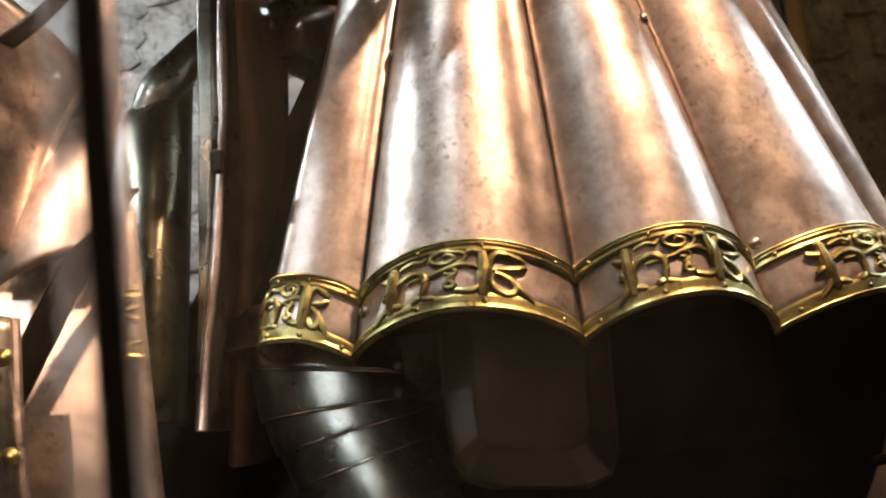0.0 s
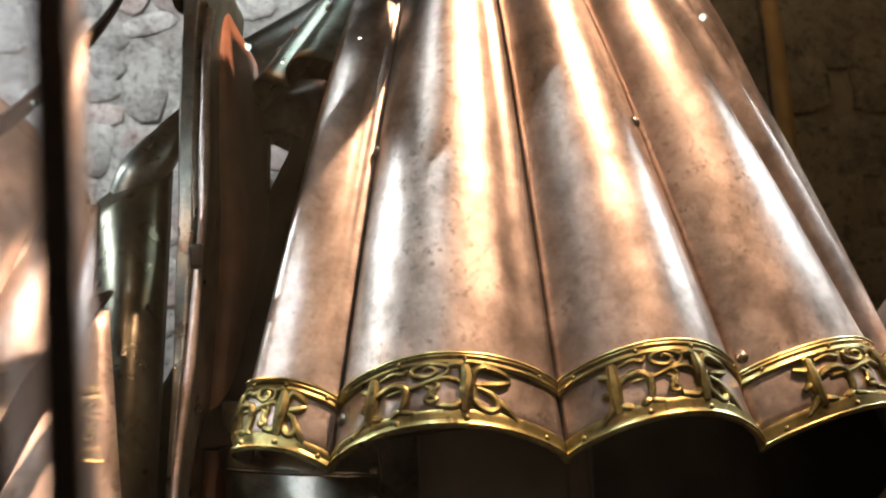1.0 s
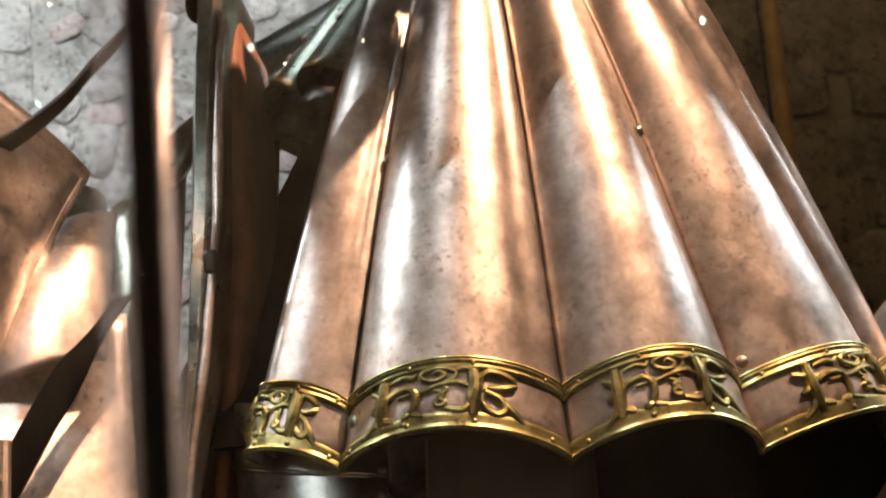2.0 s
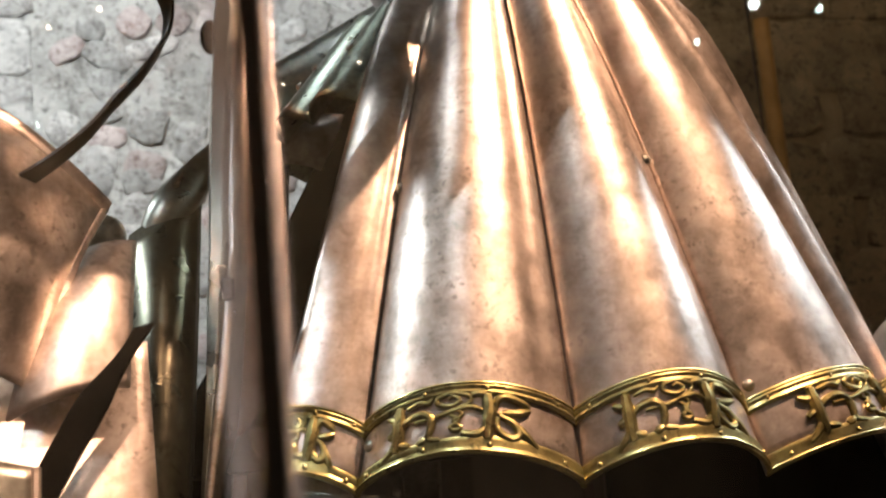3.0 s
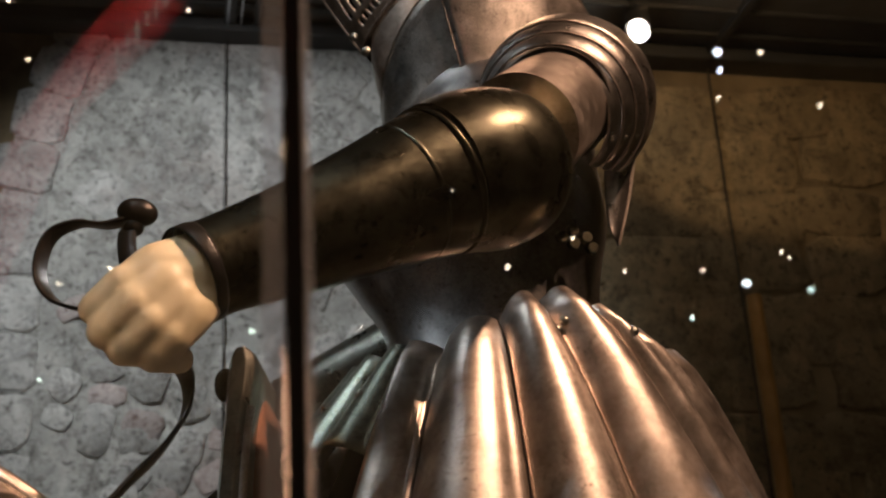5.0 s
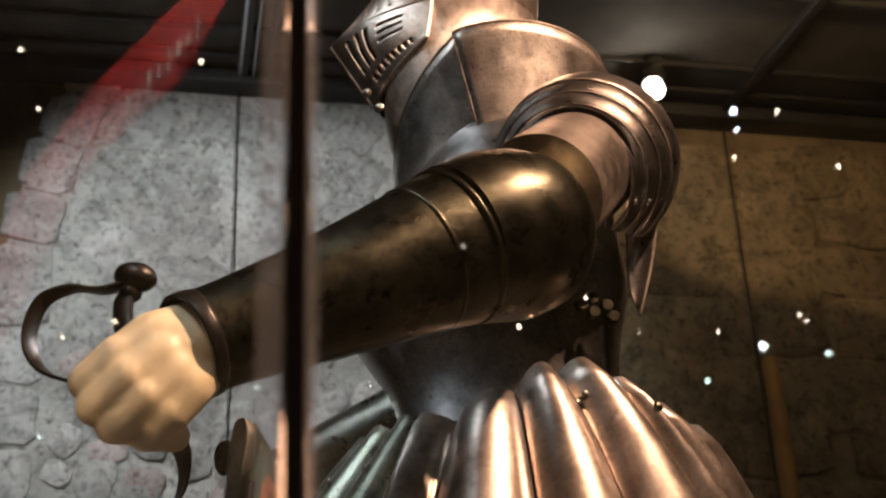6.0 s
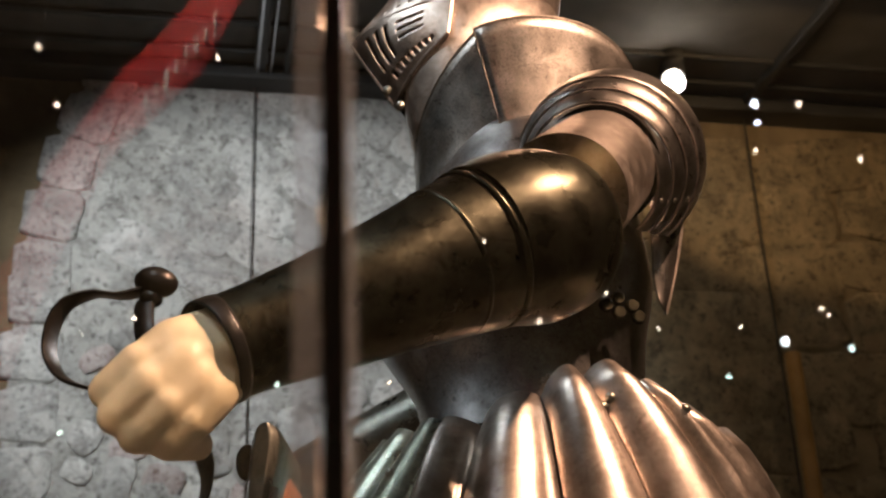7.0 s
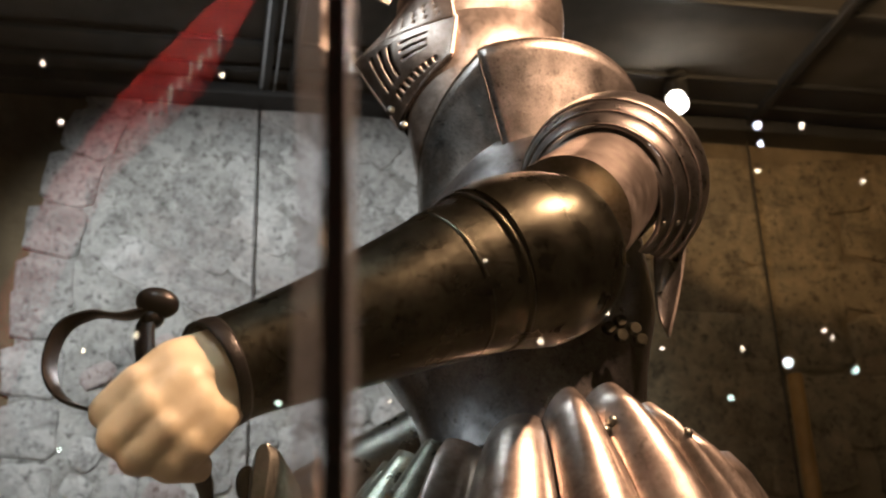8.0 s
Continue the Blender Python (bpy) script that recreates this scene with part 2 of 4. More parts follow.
def part(name, bm, material, parent=None, label="", smooth=True, solid=0.0, bevel=0.0):
    """Links a bmesh, given in world metres, as one mesh object under its thing."""
    me = bpy.data.meshes.new(name)
    bmesh.ops.recalc_face_normals(bm, faces=bm.faces)
    bm.to_mesh(me)
    bm.free()
    me.materials.append(material)
    if smooth:
        me.polygons.foreach_set("use_smooth", [True] * len(me.polygons))
    ob = new(name, me)
    if parent:
        ob.parent = parent
        root = parent
        off = Vector((0, 0, 0))
        while root:
            off += root.location
            root = root.parent
        me.transform(Matrix.Translation(-off))
    if solid:
        md = ob.modifiers.new("thickness", "SOLIDIFY")
        md.thickness, md.offset = solid, 0
    if bevel:
        md = ob.modifiers.new("edge", "BEVEL")
        md.width, md.segments, md.limit_method = bevel, 2, "ANGLE"
    if smooth:
        me.set_sharp_from_angle(angle=radians(40))
    if label:
        ob["label"] = label
    return ob


def sheet(rows, close=False):
    """A grid of points, row by row, as one surface."""
    bm = bmesh.new()
    vs = [[bm.verts.new(p) for p in r] for r in rows]
    for a, b in zip(vs, vs[1:]):
        n = len(a)
        for i in range(n if close else n - 1):
            j = (i + 1) % n
            bm.faces.new((a[i], a[j], b[j], b[i]))
    return bm


def capped(rows):
    bm = sheet(rows, True)
    bm.verts.ensure_lookup_table()
    n = len(rows[0])
    bm.faces.new([bm.verts[i] for i in range(n)])
    bm.faces.new([bm.verts[len(bm.verts) - 1 - i] for i in range(n)])
    return bm


def basis(d):
    d = Vector(d).normalized()
    u = d.cross(Vector((0, 0, 1)))
    if u.length < 0.05:
        u = d.cross(Vector((1, 0, 0)))
    u.normalize()
    return d, u, u.cross(d).normalized()


def spline(pts, n):
    """Smooth curve through points (Catmull-Rom), n steps a span; any number of values each."""
    P = [np.array(p, float) for p in pts]
    P = [2 * P[0] - P[1]] + P + [2 * P[-1] - P[-2]]
    out = []
    for i in range(1, len(P) - 2):
        a, b, c, d = P[i - 1:i + 3]
        for k in range(n):
            t = k / n
            out.append(0.5 * (2 * b + (c - a) * t + (2 * a - 5 * b + 4 * c - d) * t * t + (3 * b - a - 3 * c + d) * t ** 3))
    out.append(P[-2])
    return out


def tube(pts, n=24, steps=6, squash=1.0, a0=0.0, a1=360.0, closed_ends=True):
    """A round limb through (x, y, z, radius) points; a0..a1 leaves it open along its length."""
    c = spline(pts, steps)
    rows = []
    full = a1 - a0 >= 360
    for i, p in enumerate(c):
        q0, q1 = c[max(i - 1, 0)], c[min(i + 1, len(c) - 1)]
        _, u, v = basis(q1[:3] - q0[:3])
        m = n if full else n + 1
        rows.append([Vector(p[:3]) + (u * math.cos(a) + v * (math.sin(a) * squash)) * p[3]
                     for a in (radians(a0 + (a1 - a0) * k / n) for k in range(m))])
    if full and closed_ends:
        return capped(rows)
    return sheet(rows, full)


def box(c, s, m=None):
    bm = bmesh.new()
    bmesh.ops.create_cube(bm, size=1, matrix=Matrix.Translation(c) @ (m or Matrix()) @ Matrix.Diagonal((*s, 1)))
    return bm


def ball(bm, c, r, sx=1, sy=1, sz=1, rotm=None, seg=10):
    bmesh.ops.create_uvsphere(bm, u_segments=seg, v_segments=max(6, seg * 2 // 3), radius=r,
                              matrix=Matrix.Translation(c) @ (rotm or Matrix()) @ Matrix.Diagonal((sx, sy, sz, 1)))


def rivet_at(c, r, material, parent, normal=(0, -1, 0)):
    d, u, v = basis(normal)
    rows = []
    for k in range(4):
        a = radians(88 * k / 3)
        rows.append([Vector(c) + d * (r * 0.7 * math.sin(a)) + (u * math.cos(w) + v * math.sin(w)) * (r * math.cos(a)) for w in (2 * math.pi * j / 10 for j in range(10))])
    bm = capped(rows)
    return part("rivet", bm, material, parent)


def ribbon(pts, wide, thick, across, n=8):
    """A flat strip along a path, its width along the vector across."""
    c = [Vector(p) for p in spline(pts, n)]
    w = Vector(across).normalized()
    rows = []
    for i, p in enumerate(c):
        d = (c[min(i + 1, len(c) - 1)] - c[max(i - 1, 0)]).normalized()
        s = (w - d * w.dot(d)).normalized()
        o = d.cross(s)
        rows.append([p + s * a * wide / 2 + o * b * thick / 2 for a, b in ((-1, -0.6), (-0.8, -1), (0.8, -1), (1, -0.6), (1, 0.6), (0.8, 1), (-0.8, 1), (-1, 0.6))])
    return capped(rows)

def patch(c00, c10, c01, c11, swell, n=18, bow=(0, -1, 0)):
    """A curved plate between four corners, swelling towards bow."""
    c00, c10, c01, c11, o = map(Vector, (c00, c10, c01, c11, bow))
    return [[c00.lerp(c10, a).lerp(c01.lerp(c11, a), b) + o * (swell * math.sin(math.pi * a) ** 0.8 * (0.55 + 0.45 * math.sin(math.pi * b)) + swell * 0.35 * math.sin(math.pi * b)) for a in (i / n for i in range(n + 1))] for b in (j / n for j in range(n + 1))]


# ---- the hall and the case ----


def slab(name, c, s, material, label, parent=None, kind="structure", bev=0.0):
    ob = part(name, box(c, s), material, parent, smooth=False, bevel=bev)
    tagged(ob, label, name.split("_")[0], kind=kind)
    return ob


slab("floor", (0, -1.5, -0.05), (10, 11, 0.1), FLOOR_M, "dark stone floor of the dim hall")
slab("ceiling", (0, -1.5, 5.05), (10, 11, 0.1), CEIL_M, "dark hall ceiling high above the case")
slab("wall_west", (-5.05, -1.5, 2.5), (0.1, 11, 5), MORTAR_BROWN_DIM, "dim brown stone wall of the hall")
slab("wall_east", (5.05, -1.5, 2.5), (0.1, 11, 5), MORTAR_BROWN_DIM, "dim brown stone wall of the hall")
slab("wall_south", (0, -7.05, 2.5), (10, 0.1, 5), MORTAR_BROWN_DIM, "dim brown stone wall behind the visitors")

# the back wall is turned a little against the front glass
EA, EN = Vector((0.9796, 0.201, 0)), Vector((0.201, -0.9796, 0))
WO = Vector((0, 1.974, 0))


def on_wall(a, z, out=0.0):
    return WO + EA * a + EN * out + Vector((0, 0, z))


WALL_M = Matrix((EA.to_4d(), (-EN).to_4d(), (0, 0, 1, 0), (0, 0, 0, 1))).transposed()
WALL_M.col[3] = (0, 0, 0, 1)
for i in range(3):
    WALL_M[3][i] = 0
wall_north = part("wall_north", box(on_wall(0, 2.5, -0.15), (9.6, 0.3, 5), WALL_M), MORTAR_BROWN_DIM, smooth=False)
tagged(wall_north, "old castle wall with a blocked arch, coloured lit grey inside and dim brown outside", "wall", kind="structure")

# the filling of the blocked arch, its cool light kept in the pale grey
ARC_C, ARC_Z, ARC_R, ARC_END = 0.488, 2.857, 1.81, 0.16


def arch_left(z):
    return ARC_C - math.sqrt(max(ARC_R ** 2 - max(z - ARC_Z, 0) ** 2, 0.01))


rows = []
for j in range(25):
    z = 1.0 + j * 2.6 / 24
    l = arch_left(z) + 0.02
    rows.append([on_wall(l + (ARC_END - l) * i / 30, z, 0.012 + 0.012 * noise.noise((i * 0.5, j * 0.5, 3))) for i in range(31)])
part("wall_infill", sheet(rows), MORTAR_GREY_LIT, wall_north, "mortar filling of the arch in its lit pale grey")

# ceiling of the case with its dark frames
slab("ceiling_case", (0, 0.75, 3.64), (5.2, 3.9, 0.08), CASE_TOP, "black painted top of the display case")
rail = part("trim_rail", box(on_wall(0, 3.575, 0.05), (5.0, 0.1, 0.05), WALL_M), FRAME_PAINT, smooth=False, bevel=0.006)
tagged(rail, "black metal rail along the top of the wall", "rail", kind="structure")
for k, (a, w) in enumerate(((-0.66, 0.035), (0.92, 0.03), (-0.58, 0.02))):
    bm = box((WO + EA * a + EN * 0.75 + Vector((0, 0, 3.585))), (w, 1.5, 0.03), WALL_M)
    tagged(part("trim_beam", bm, FRAME_PAINT, smooth=False, bevel=0.005), "slim dark metal beam under the case top", "beam", kind="structure")
for a, w in ((-0.668, 0.010), (-0.628, 0.006)):
    bm = box((WO + EA * a + EN * 0.60 + Vector((0, 0, 3.575))), (w, 1.2, 0.012), WALL_M)
    tagged(part("trim_strip", bm, ALUMINIUM, smooth=False, bevel=0.002), "bright aluminium strip along a dark beam", "strip", kind="structure")
for k, d in enumerate((0.18, 0.32, 0.7)):
    bm = box(on_wall(-0.1, 3.592, d), (4.6, 0.022, 0.016), WALL_M)
    tagged(part("trim_groove", bm, FRAME_PAINT, smooth=False, bevel=0.003), "narrow black track along the case top", "track", kind="structure")
for k, a in enumerate((-0.672, 0.93)):
    bm = box(on_wall(a, 2.3, 0.035), (0.003, 0.010, 2.55), WALL_M)
    tagged(part("trim_joint", bm, RUBBER, smooth=False), "thin dark upright joint before the wall", "joint", kind="structure")

pole = thing("wooden_pole", "slim golden oak pole standing before the dark wall", "pole", (0.92, 2.03, 0))
part("shaft", tube([(0.925, 2.03, 0.0, 0.026), (0.926, 2.03, 1.3, 0.025), (0.925, 2.03, 2.71, 0.024)], 14, 6), WOOD, pole)

# front glass: two thick panes and the dark joint between them
EDGE_X, GLASS_Y = -0.145, -1.10
plinth = part("plinth", box((0, 0.4, 0.5), (4.6, 3.0, 1.0)), FRAME_PAINT, smooth=False, bevel=0.01)
tagged(plinth, "black plinth of the display case", "plinth", kind="structure")
for nm, x0, x1 in (("window_1", EDGE_X + 0.0031, 2.3), ("window_2", -2.3, EDGE_X - 0.0031)):
    pane = part(nm, box(((x0 + x1) / 2, GLASS_Y, 2.3), (x1 - x0, 0.008, 2.6)), GLASS, smooth=False)
    tagged(pane, "large clear glass pane of the display case", "glass pane", kind="structure")
    pane.visible_shadow = False
joint = thing("window_joint", "dark sealed butt joint between two glass panes", "glass joint", (EDGE_X, GLASS_Y, 1.0), kind="structure")
part("seal", box((EDGE_X, GLASS_Y, 2.3), (0.0044, 0.009, 2.6)), RUBBER, joint, smooth=False)


def prism(x0, x1, lift):
    """A bevelled glass strip lying on the front face of the panes."""
    y = GLASS_Y - 0.0045
    sec = ((x0, y), (x1, y), (x1, y - lift * 0.25), (x1 + (x0 - x1) * 0.45, y - lift), (x0, y - lift * 0.15))
    return capped([[Vector((a, b, z)) for a, b in sec] for z in (1.0, 3.6)])


for x0, x1, lift in ((EDGE_X - 0.0085, EDGE_X - 0.0027, 0.0045), (EDGE_X + 0.0027, EDGE_X + 0.0050, 0.002)):
    ob = part("glass_bevel", prism(x0, x1, lift), GLASS_SOFT, joint, "polished glass edge catching light", smooth=False)
    ob.visible_shadow = False

# ---- suit of armour ----
suit = thing("suit_of_armour", "engraved silvered steel armour with fluted skirt and gilt border", "armour", (0, 0, 1.0))

# the joints between the flutes: their angles at the waist and at the hem
VALLEYS = ((-34, -27.0), (-21.6, -15.4), (-3.5, 7.7), (8.9, 29.4), (22.7, 58.0), (33, 71), (50, 86), (85, 108), (125, 132))


def skirt_point(k, t, u, out=0.0):
    """On flute k, t across it, u from waist to hem: a broad round flute with a narrow bead along its joint."""
    (a0, b0), (a1, b1) = VALLEYS[k], VALLEYS[k + 1]
    wa, wb = radians(a0 + (a1 - a0) * t), radians(b0 + (b1 - b0) * t)
    lift = math.sin(math.pi * (t if k else 0.40 + 0.60 * t)) ** 0.75
    groove = 0.17 * math.exp(-((t - 0.86) / 0.05) ** 2) * max(0.0, 1 - u / 0.9) ** 0.5 * min(1.0, u / 0.25)
    bulge = lift - groove
    if k == 0:
        out -= 0.06 * max(0.0, 1 - t / 0.35) ** 2
    wa_r, wb_r = 0.1825 + 0.022 * bulge + out, 0.4465 + 0.034 * bulge * ((b1 - b0) / 20) ** 0.5 + out
    top = Vector((-0.0162 + math.sin(wa) * wa_r, -0.0527 - math.cos(wa) * wa_r, 1.959 + 0.016 * bulge + 0.045 * math.exp(-((math.degrees(wa) - 12) / 22) ** 2)))
    low = Vector((-0.0679 + math.sin(wb) * wb_r, 0.0672 - math.cos(wb) * wb_r, 0))
    low.z = 1.490 - 0.035 * low.x + (0.031 * lift if k else 0.018 * math.sin(math.pi * t) ** 0.75 + 0.007 * (1 - t))
    p = top.lerp(low, u)
    belly = 0.0234 * math.sin(math.pi * u ** 0.55)
    p.x += math.sin(wb) * belly
    p.y -= math.cos(wb) * belly
    return p


def skirt_normal(k, t, u):
    e = 0.01
    a = skirt_point(k, min(t + e, 1), u) - skirt_point(k, max(t - e, 0), u)
    b = skirt_point(k, t, u + e) - skirt_point(k, t, u - e)
    n = a.cross(b)
    n.normalize()
    return n if n.dot(Vector((math.sin(radians(VALLEYS[k][1])), -math.cos(radians(VALLEYS[k][1])), 0.3))) > 0 else -n


def surf(k, t, u, out):
    return skirt_point(k, t, u) + skirt_normal(k, min(max(t, 0.02), 0.98), u) * out


# monogram strokes: x across the flute, y up the band, both about 0 to 1; the first of each letter is its stem
LETTER_H = (((0.10, 0.0), (0.105, 0.5), (0.11, 0.98)), ((0.015, 0.86), (0.08, 0.76), (0.11, 0.95)), ((-0.01, -0.08), (0.07, 0.12), (0.10, 0.36)), ((0.11, 0.14), (0.19, 0.05)),
            ((0.12, 0.50), (0.18, 0.64), (0.27, 0.68), (0.335, 0.54), (0.335, 0.30), (0.32, 0.10), (0.40, 0.02)), ((0.25, 0.02), (0.31, 0.12)), ((0.03, 0.40), (0.09, 0.50)))
LETTER_K = (((0.70, 0.0), (0.715, 0.5), (0.705, 0.97)), ((0.60, 0.95), (0.66, 1.0), (0.71, 0.92)), ((0.75, 0.53), (0.765, 0.82), (0.82, 0.95), (0.93, 0.89), (0.985, 0.82)), ((0.80, 0.59), (0.90, 0.64), (0.985, 0.74)),
            ((0.765, 0.48), (0.765, 0.22), (0.84, 0.06), (0.90, 0.19), (0.87, 0.40), (0.78, 0.52)), ((0.87, 0.40), (0.94, 0.19), (1.01, -0.03)), ((0.69, 0.26), (0.63, 0.10), (0.53, 0.14)))
KNOT = (((0.50, 0.68), (0.59, 0.80), (0.59, 0.94), (0.485, 1.02), (0.39, 0.96), (0.38, 0.83), (0.47, 0.74), (0.53, 0.85), (0.485, 0.95), (0.45, 0.90)), ((0.22, 0.53), (0.37, 0.55), (0.485, 0.64), (0.60, 0.70), (0.70, 0.60), (0.82, 0.58)),
        ((0.50, 0.68), (0.54, 0.53), (0.485, 0.40), (0.53, 0.26), (0.49, 0.20), (0.465, 0.28), (0.52, 0.42), (0.46, 0.55)), ((0.16, 0.90), (0.25, 0.95), (0.31, 0.89), (0.345, 0.97)))
MONO = {"letter_h": LETTER_H, "letter_k": LETTER_K, "knot": KNOT}


def band(k, u0, u1, out, thick):
    """A raised gilt strip with a beaded ridge along a stretch of hem."""
    rows = []
    n = 28
    for i in range(n + 1):
        t = i / n
        prof = ((u0, 0.0), (u0, thick), (u0 + (u1 - u0) * 0.25, thick * 1.5), (u0 + (u1 - u0) * 0.5, thick), (u0 + (u1 - u0) * 0.75, thick * 1.6), (u1, thick), (u1, -0.001))
        rows.append([surf(k, t, u, out + o) for u, o in prof])
    return sheet(rows)


U_TOP, U_LOW = 0.885, 1.0
for k in range(len(VALLEYS) - 1):
    n = 30
    rows = [[skirt_point(k, i / n, 1.0 * j / 26) for i in range(n + 1)] for j in range(27)]
    panel = part("skirt_panel", sheet(rows), STEEL, suit, solid=0.002)
    part("upper_border", band(k, U_TOP, U_TOP + 0.021, 0.001, 0.0022), BRASS, panel, "gilt brass border")
    part("lower_border", band(k, U_LOW - 0.026, U_LOW + 0.002, 0.001, 0.0022), BRASS, panel, "gilt brass border")
    if k < 6:
        for u in (U_TOP + 0.0, U_LOW - 0.004):
            beads = [(*surf(k, 0.01 + 0.98 * i / 150, u, 0.0036), 0.0011 + 0.0005 * (i % 2)) for i in range(151)]
            part("beading", tube(beads, 6, 1), BRASS, panel, "fine gilt beading")
    if k < 7:
        for nm, strokes in MONO.items():
            bm = bmesh.new()
            for st in strokes:
                fat = 0.0015 if nm == "knot" else 0.0038 if st is strokes[0] else 0.0023
                line = spline(st, 6)
                m = len(line) - 1
                pts = []
                for i, q in enumerate(line):
                    t = 0.16 + 0.62 * q[0]
                    u = U_LOW - 0.022 - q[1] * (U_LOW - U_TOP - 0.040)
                    swell = 1.0 + 0.5 * math.sin(math.pi * i / m)
                    pts.append((*surf(k, t, u, 0.0025), fat * swell))
                tb = tube(pts, 8, 1)
                me = bpy.data.meshes.new("stroke")
                tb.to_mesh(me)
                tb.free()
                bm.from_mesh(me)
                bpy.data.meshes.remove(me)
            part(nm, bm, BRASS, panel, "gilt openwork " + nm.replace("_", " "))
        for t in (0.08, 0.34, 0.6, 0.9):
            rivet_at(surf(k, t, U_LOW - 0.012, 0.004), 0.0024, BRASS, panel, skirt_normal(k, t, 0.98))
            rivet_at(surf(k, t, U_TOP + 0.010, 0.004), 0.002, BRASS, panel, skirt_normal(k, t, 0.9))
for k, t, u in ((2, 0.93, 0.47), (1, 0.03, 0.45), (1, 0.05, 0.93), (3, 0.04, 0.865), (3, 0.1, 0.06), (4, 0.5, 0.06), (2, 0.95, 0.07)):
    rivet_at(surf(k, t, u, 0.001), 0.0055, STEEL_GREY, suit, skirt_normal(k, t, u))
for k in (1, 3):
    bm = tube([(*surf(k, 0.004, u, 0.0004), 0.0007) for u in (0.02, 0.25, 0.5, 0.75, 0.88)], 6, 5)
    part("seam", bm, BLACK_IRON, suit, "dark joint between skirt panels")

# black sheet standing in for the shade under the skirt
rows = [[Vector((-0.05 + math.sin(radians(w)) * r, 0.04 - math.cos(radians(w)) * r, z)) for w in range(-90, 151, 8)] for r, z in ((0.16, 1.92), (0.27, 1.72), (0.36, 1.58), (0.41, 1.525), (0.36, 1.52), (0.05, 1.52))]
part("skirt_shade", sheet(rows), BLACK_CLOTH, suit, "black sheet for the darkness under the skirt")
# short arched front of the skirt over the saddle
for a0 in range(-164, -36, 16):
    rows = []
    for j in range(13):
        u = j / 12
        row = []
        for i in range(13):
            t = i / 12
            bulge = math.sin(math.pi * t) ** 0.7
            w = radians(a0 + 16 * t)
            r = 0.158 + 0.02 * bulge + 0.10 * u
            row.append(Vector((-0.014 + math.sin(w) * r, -0.035 - math.cos(w) * r, 1.976 + 0.015 * bulge - 0.12 * u)))
        rows.append(row)
    part("front_flute", sheet(rows), STEEL_FLUTE_SHADED, suit, "fluted steel toned greenish grey as in the arm's shade", solid=0.002)
    w = radians(a0 + 8)
    rivet_at((-0.014 + math.sin(w) * 0.232, -0.035 - math.cos(w) * 0.232, 1.930), 0.005, STEEL_GREY, suit, (math.sin(w), -math.cos(w), 0.5))

# torso
def oval(c, rx, ry, n=40, power=2.0):
    out = []
    for i in range(n):
        a = 2 * math.pi * i / n
        cx, sy = math.cos(a), math.sin(a)
        out.append(Vector((c[0] + rx * math.copysign(abs(cx) ** (2 / power), cx), c[1] + ry * math.copysign(abs(sy) ** (2 / power), sy), c[2])))
    return out


TORSO = ((1.96, -0.012, -0.022, 0.128, 0.132), (2.04, -0.020, -0.018, 0.130, 0.132), (2.10, -0.034, -0.010, 0.150, 0.155), (2.17, -0.045, -0.010, 0.176, 0.183), (2.24, -0.028, 0.0, 0.155, 0.180), (2.30, -0.005, 0.0, 0.130, 0.165), (2.35, 0.0, 0.0, 0.115, 0.14))
rows = [oval((q[1], q[2], q[0]), q[3], q[4]) for q in spline(TORSO, 4)]
part("breastplate", sheet(rows, True), STEEL_CHEST_SHADED, suit, "engraved steel breastplate", solid=0.002)
rows = [oval((-0.014, -0.021, z), r, r + 0.004) for z, r in ((1.95, 0.134), (1.96, 0.139), (1.98, 0.139), (1.99, 0.133))]
part("waist_belt", sheet(rows, True), BLACK_CLOTH, suit, "black waist belt", solid=0.003)
bm = bmesh.new()
for dx, dz in ((0, 0), (0.013, 0.008), (0.013, -0.008), (0.028, 0.0), (0.034, -0.012)):
    bmesh.ops.create_cone(bm, segments=14, radius1=0.008, radius2=0.006, depth=0.006, cap_ends=True,
                          matrix=Matrix.Translation((0.055 + dx, -0.165 + dx * 0.25, 2.105 + dz)) @ pose(0, 0, 0, 90, 0, 15))
part("clasp", bm, STEEL_DARK, suit, "small engraved steel clasp")

# neck guard: a low gorget under the chin, and a tall standing plate beside the cheek
HAUTE = -21.0


def collar_point(w, u, out=0.0):
    side = 0.5 + 0.5 * math.cos(radians(w - 12))
    rim = 2.360 + 0.105 * max(side, 0) ** 0.8
    z = 2.275 + (rim - 2.275) * u
    r = 0.117 + 0.034 * u ** 1.2 + 0.012 * (1 - u) ** 4 + out
    return Vector((-0.012 + math.sin(radians(w)) * r, -math.cos(radians(w)) * r * 1.06, z))


rows = []
for j in range(13):
    row = []
    for i in range(33):
        w = -120 + 130 * i / 32
        fall = min(max((HAUTE - w) / 60, 0), 1)
        p = collar_point(w, (1 - 0.42 * fall) * j / 12, -0.004 + 0.016 * fall * (1 - j / 12))
        row.append(p)
    rows.append(row)
gorget = part("gorget", sheet(rows), STEEL_ETCHED, suit, "grey engraved gorget plate under the chin", solid=0.002)
part("gorget_rim", tube([(*p, 0.0018) for p in rows[-1]], 8, 1), STEEL_GREY, gorget)
for i in (9, 17, 24):
    rivet_at(rows[2][i], 0.004, STEEL_GREY, gorget, rows[2][i] - Vector((-0.012, 0, rows[2][i].z)))
rows = [[collar_point(HAUTE + 13 * (1 - j / 14) ** 1.2 + (128 - HAUTE) * i / 40, j / 14, 0.003) for i in range(41)] for j in range(15)]
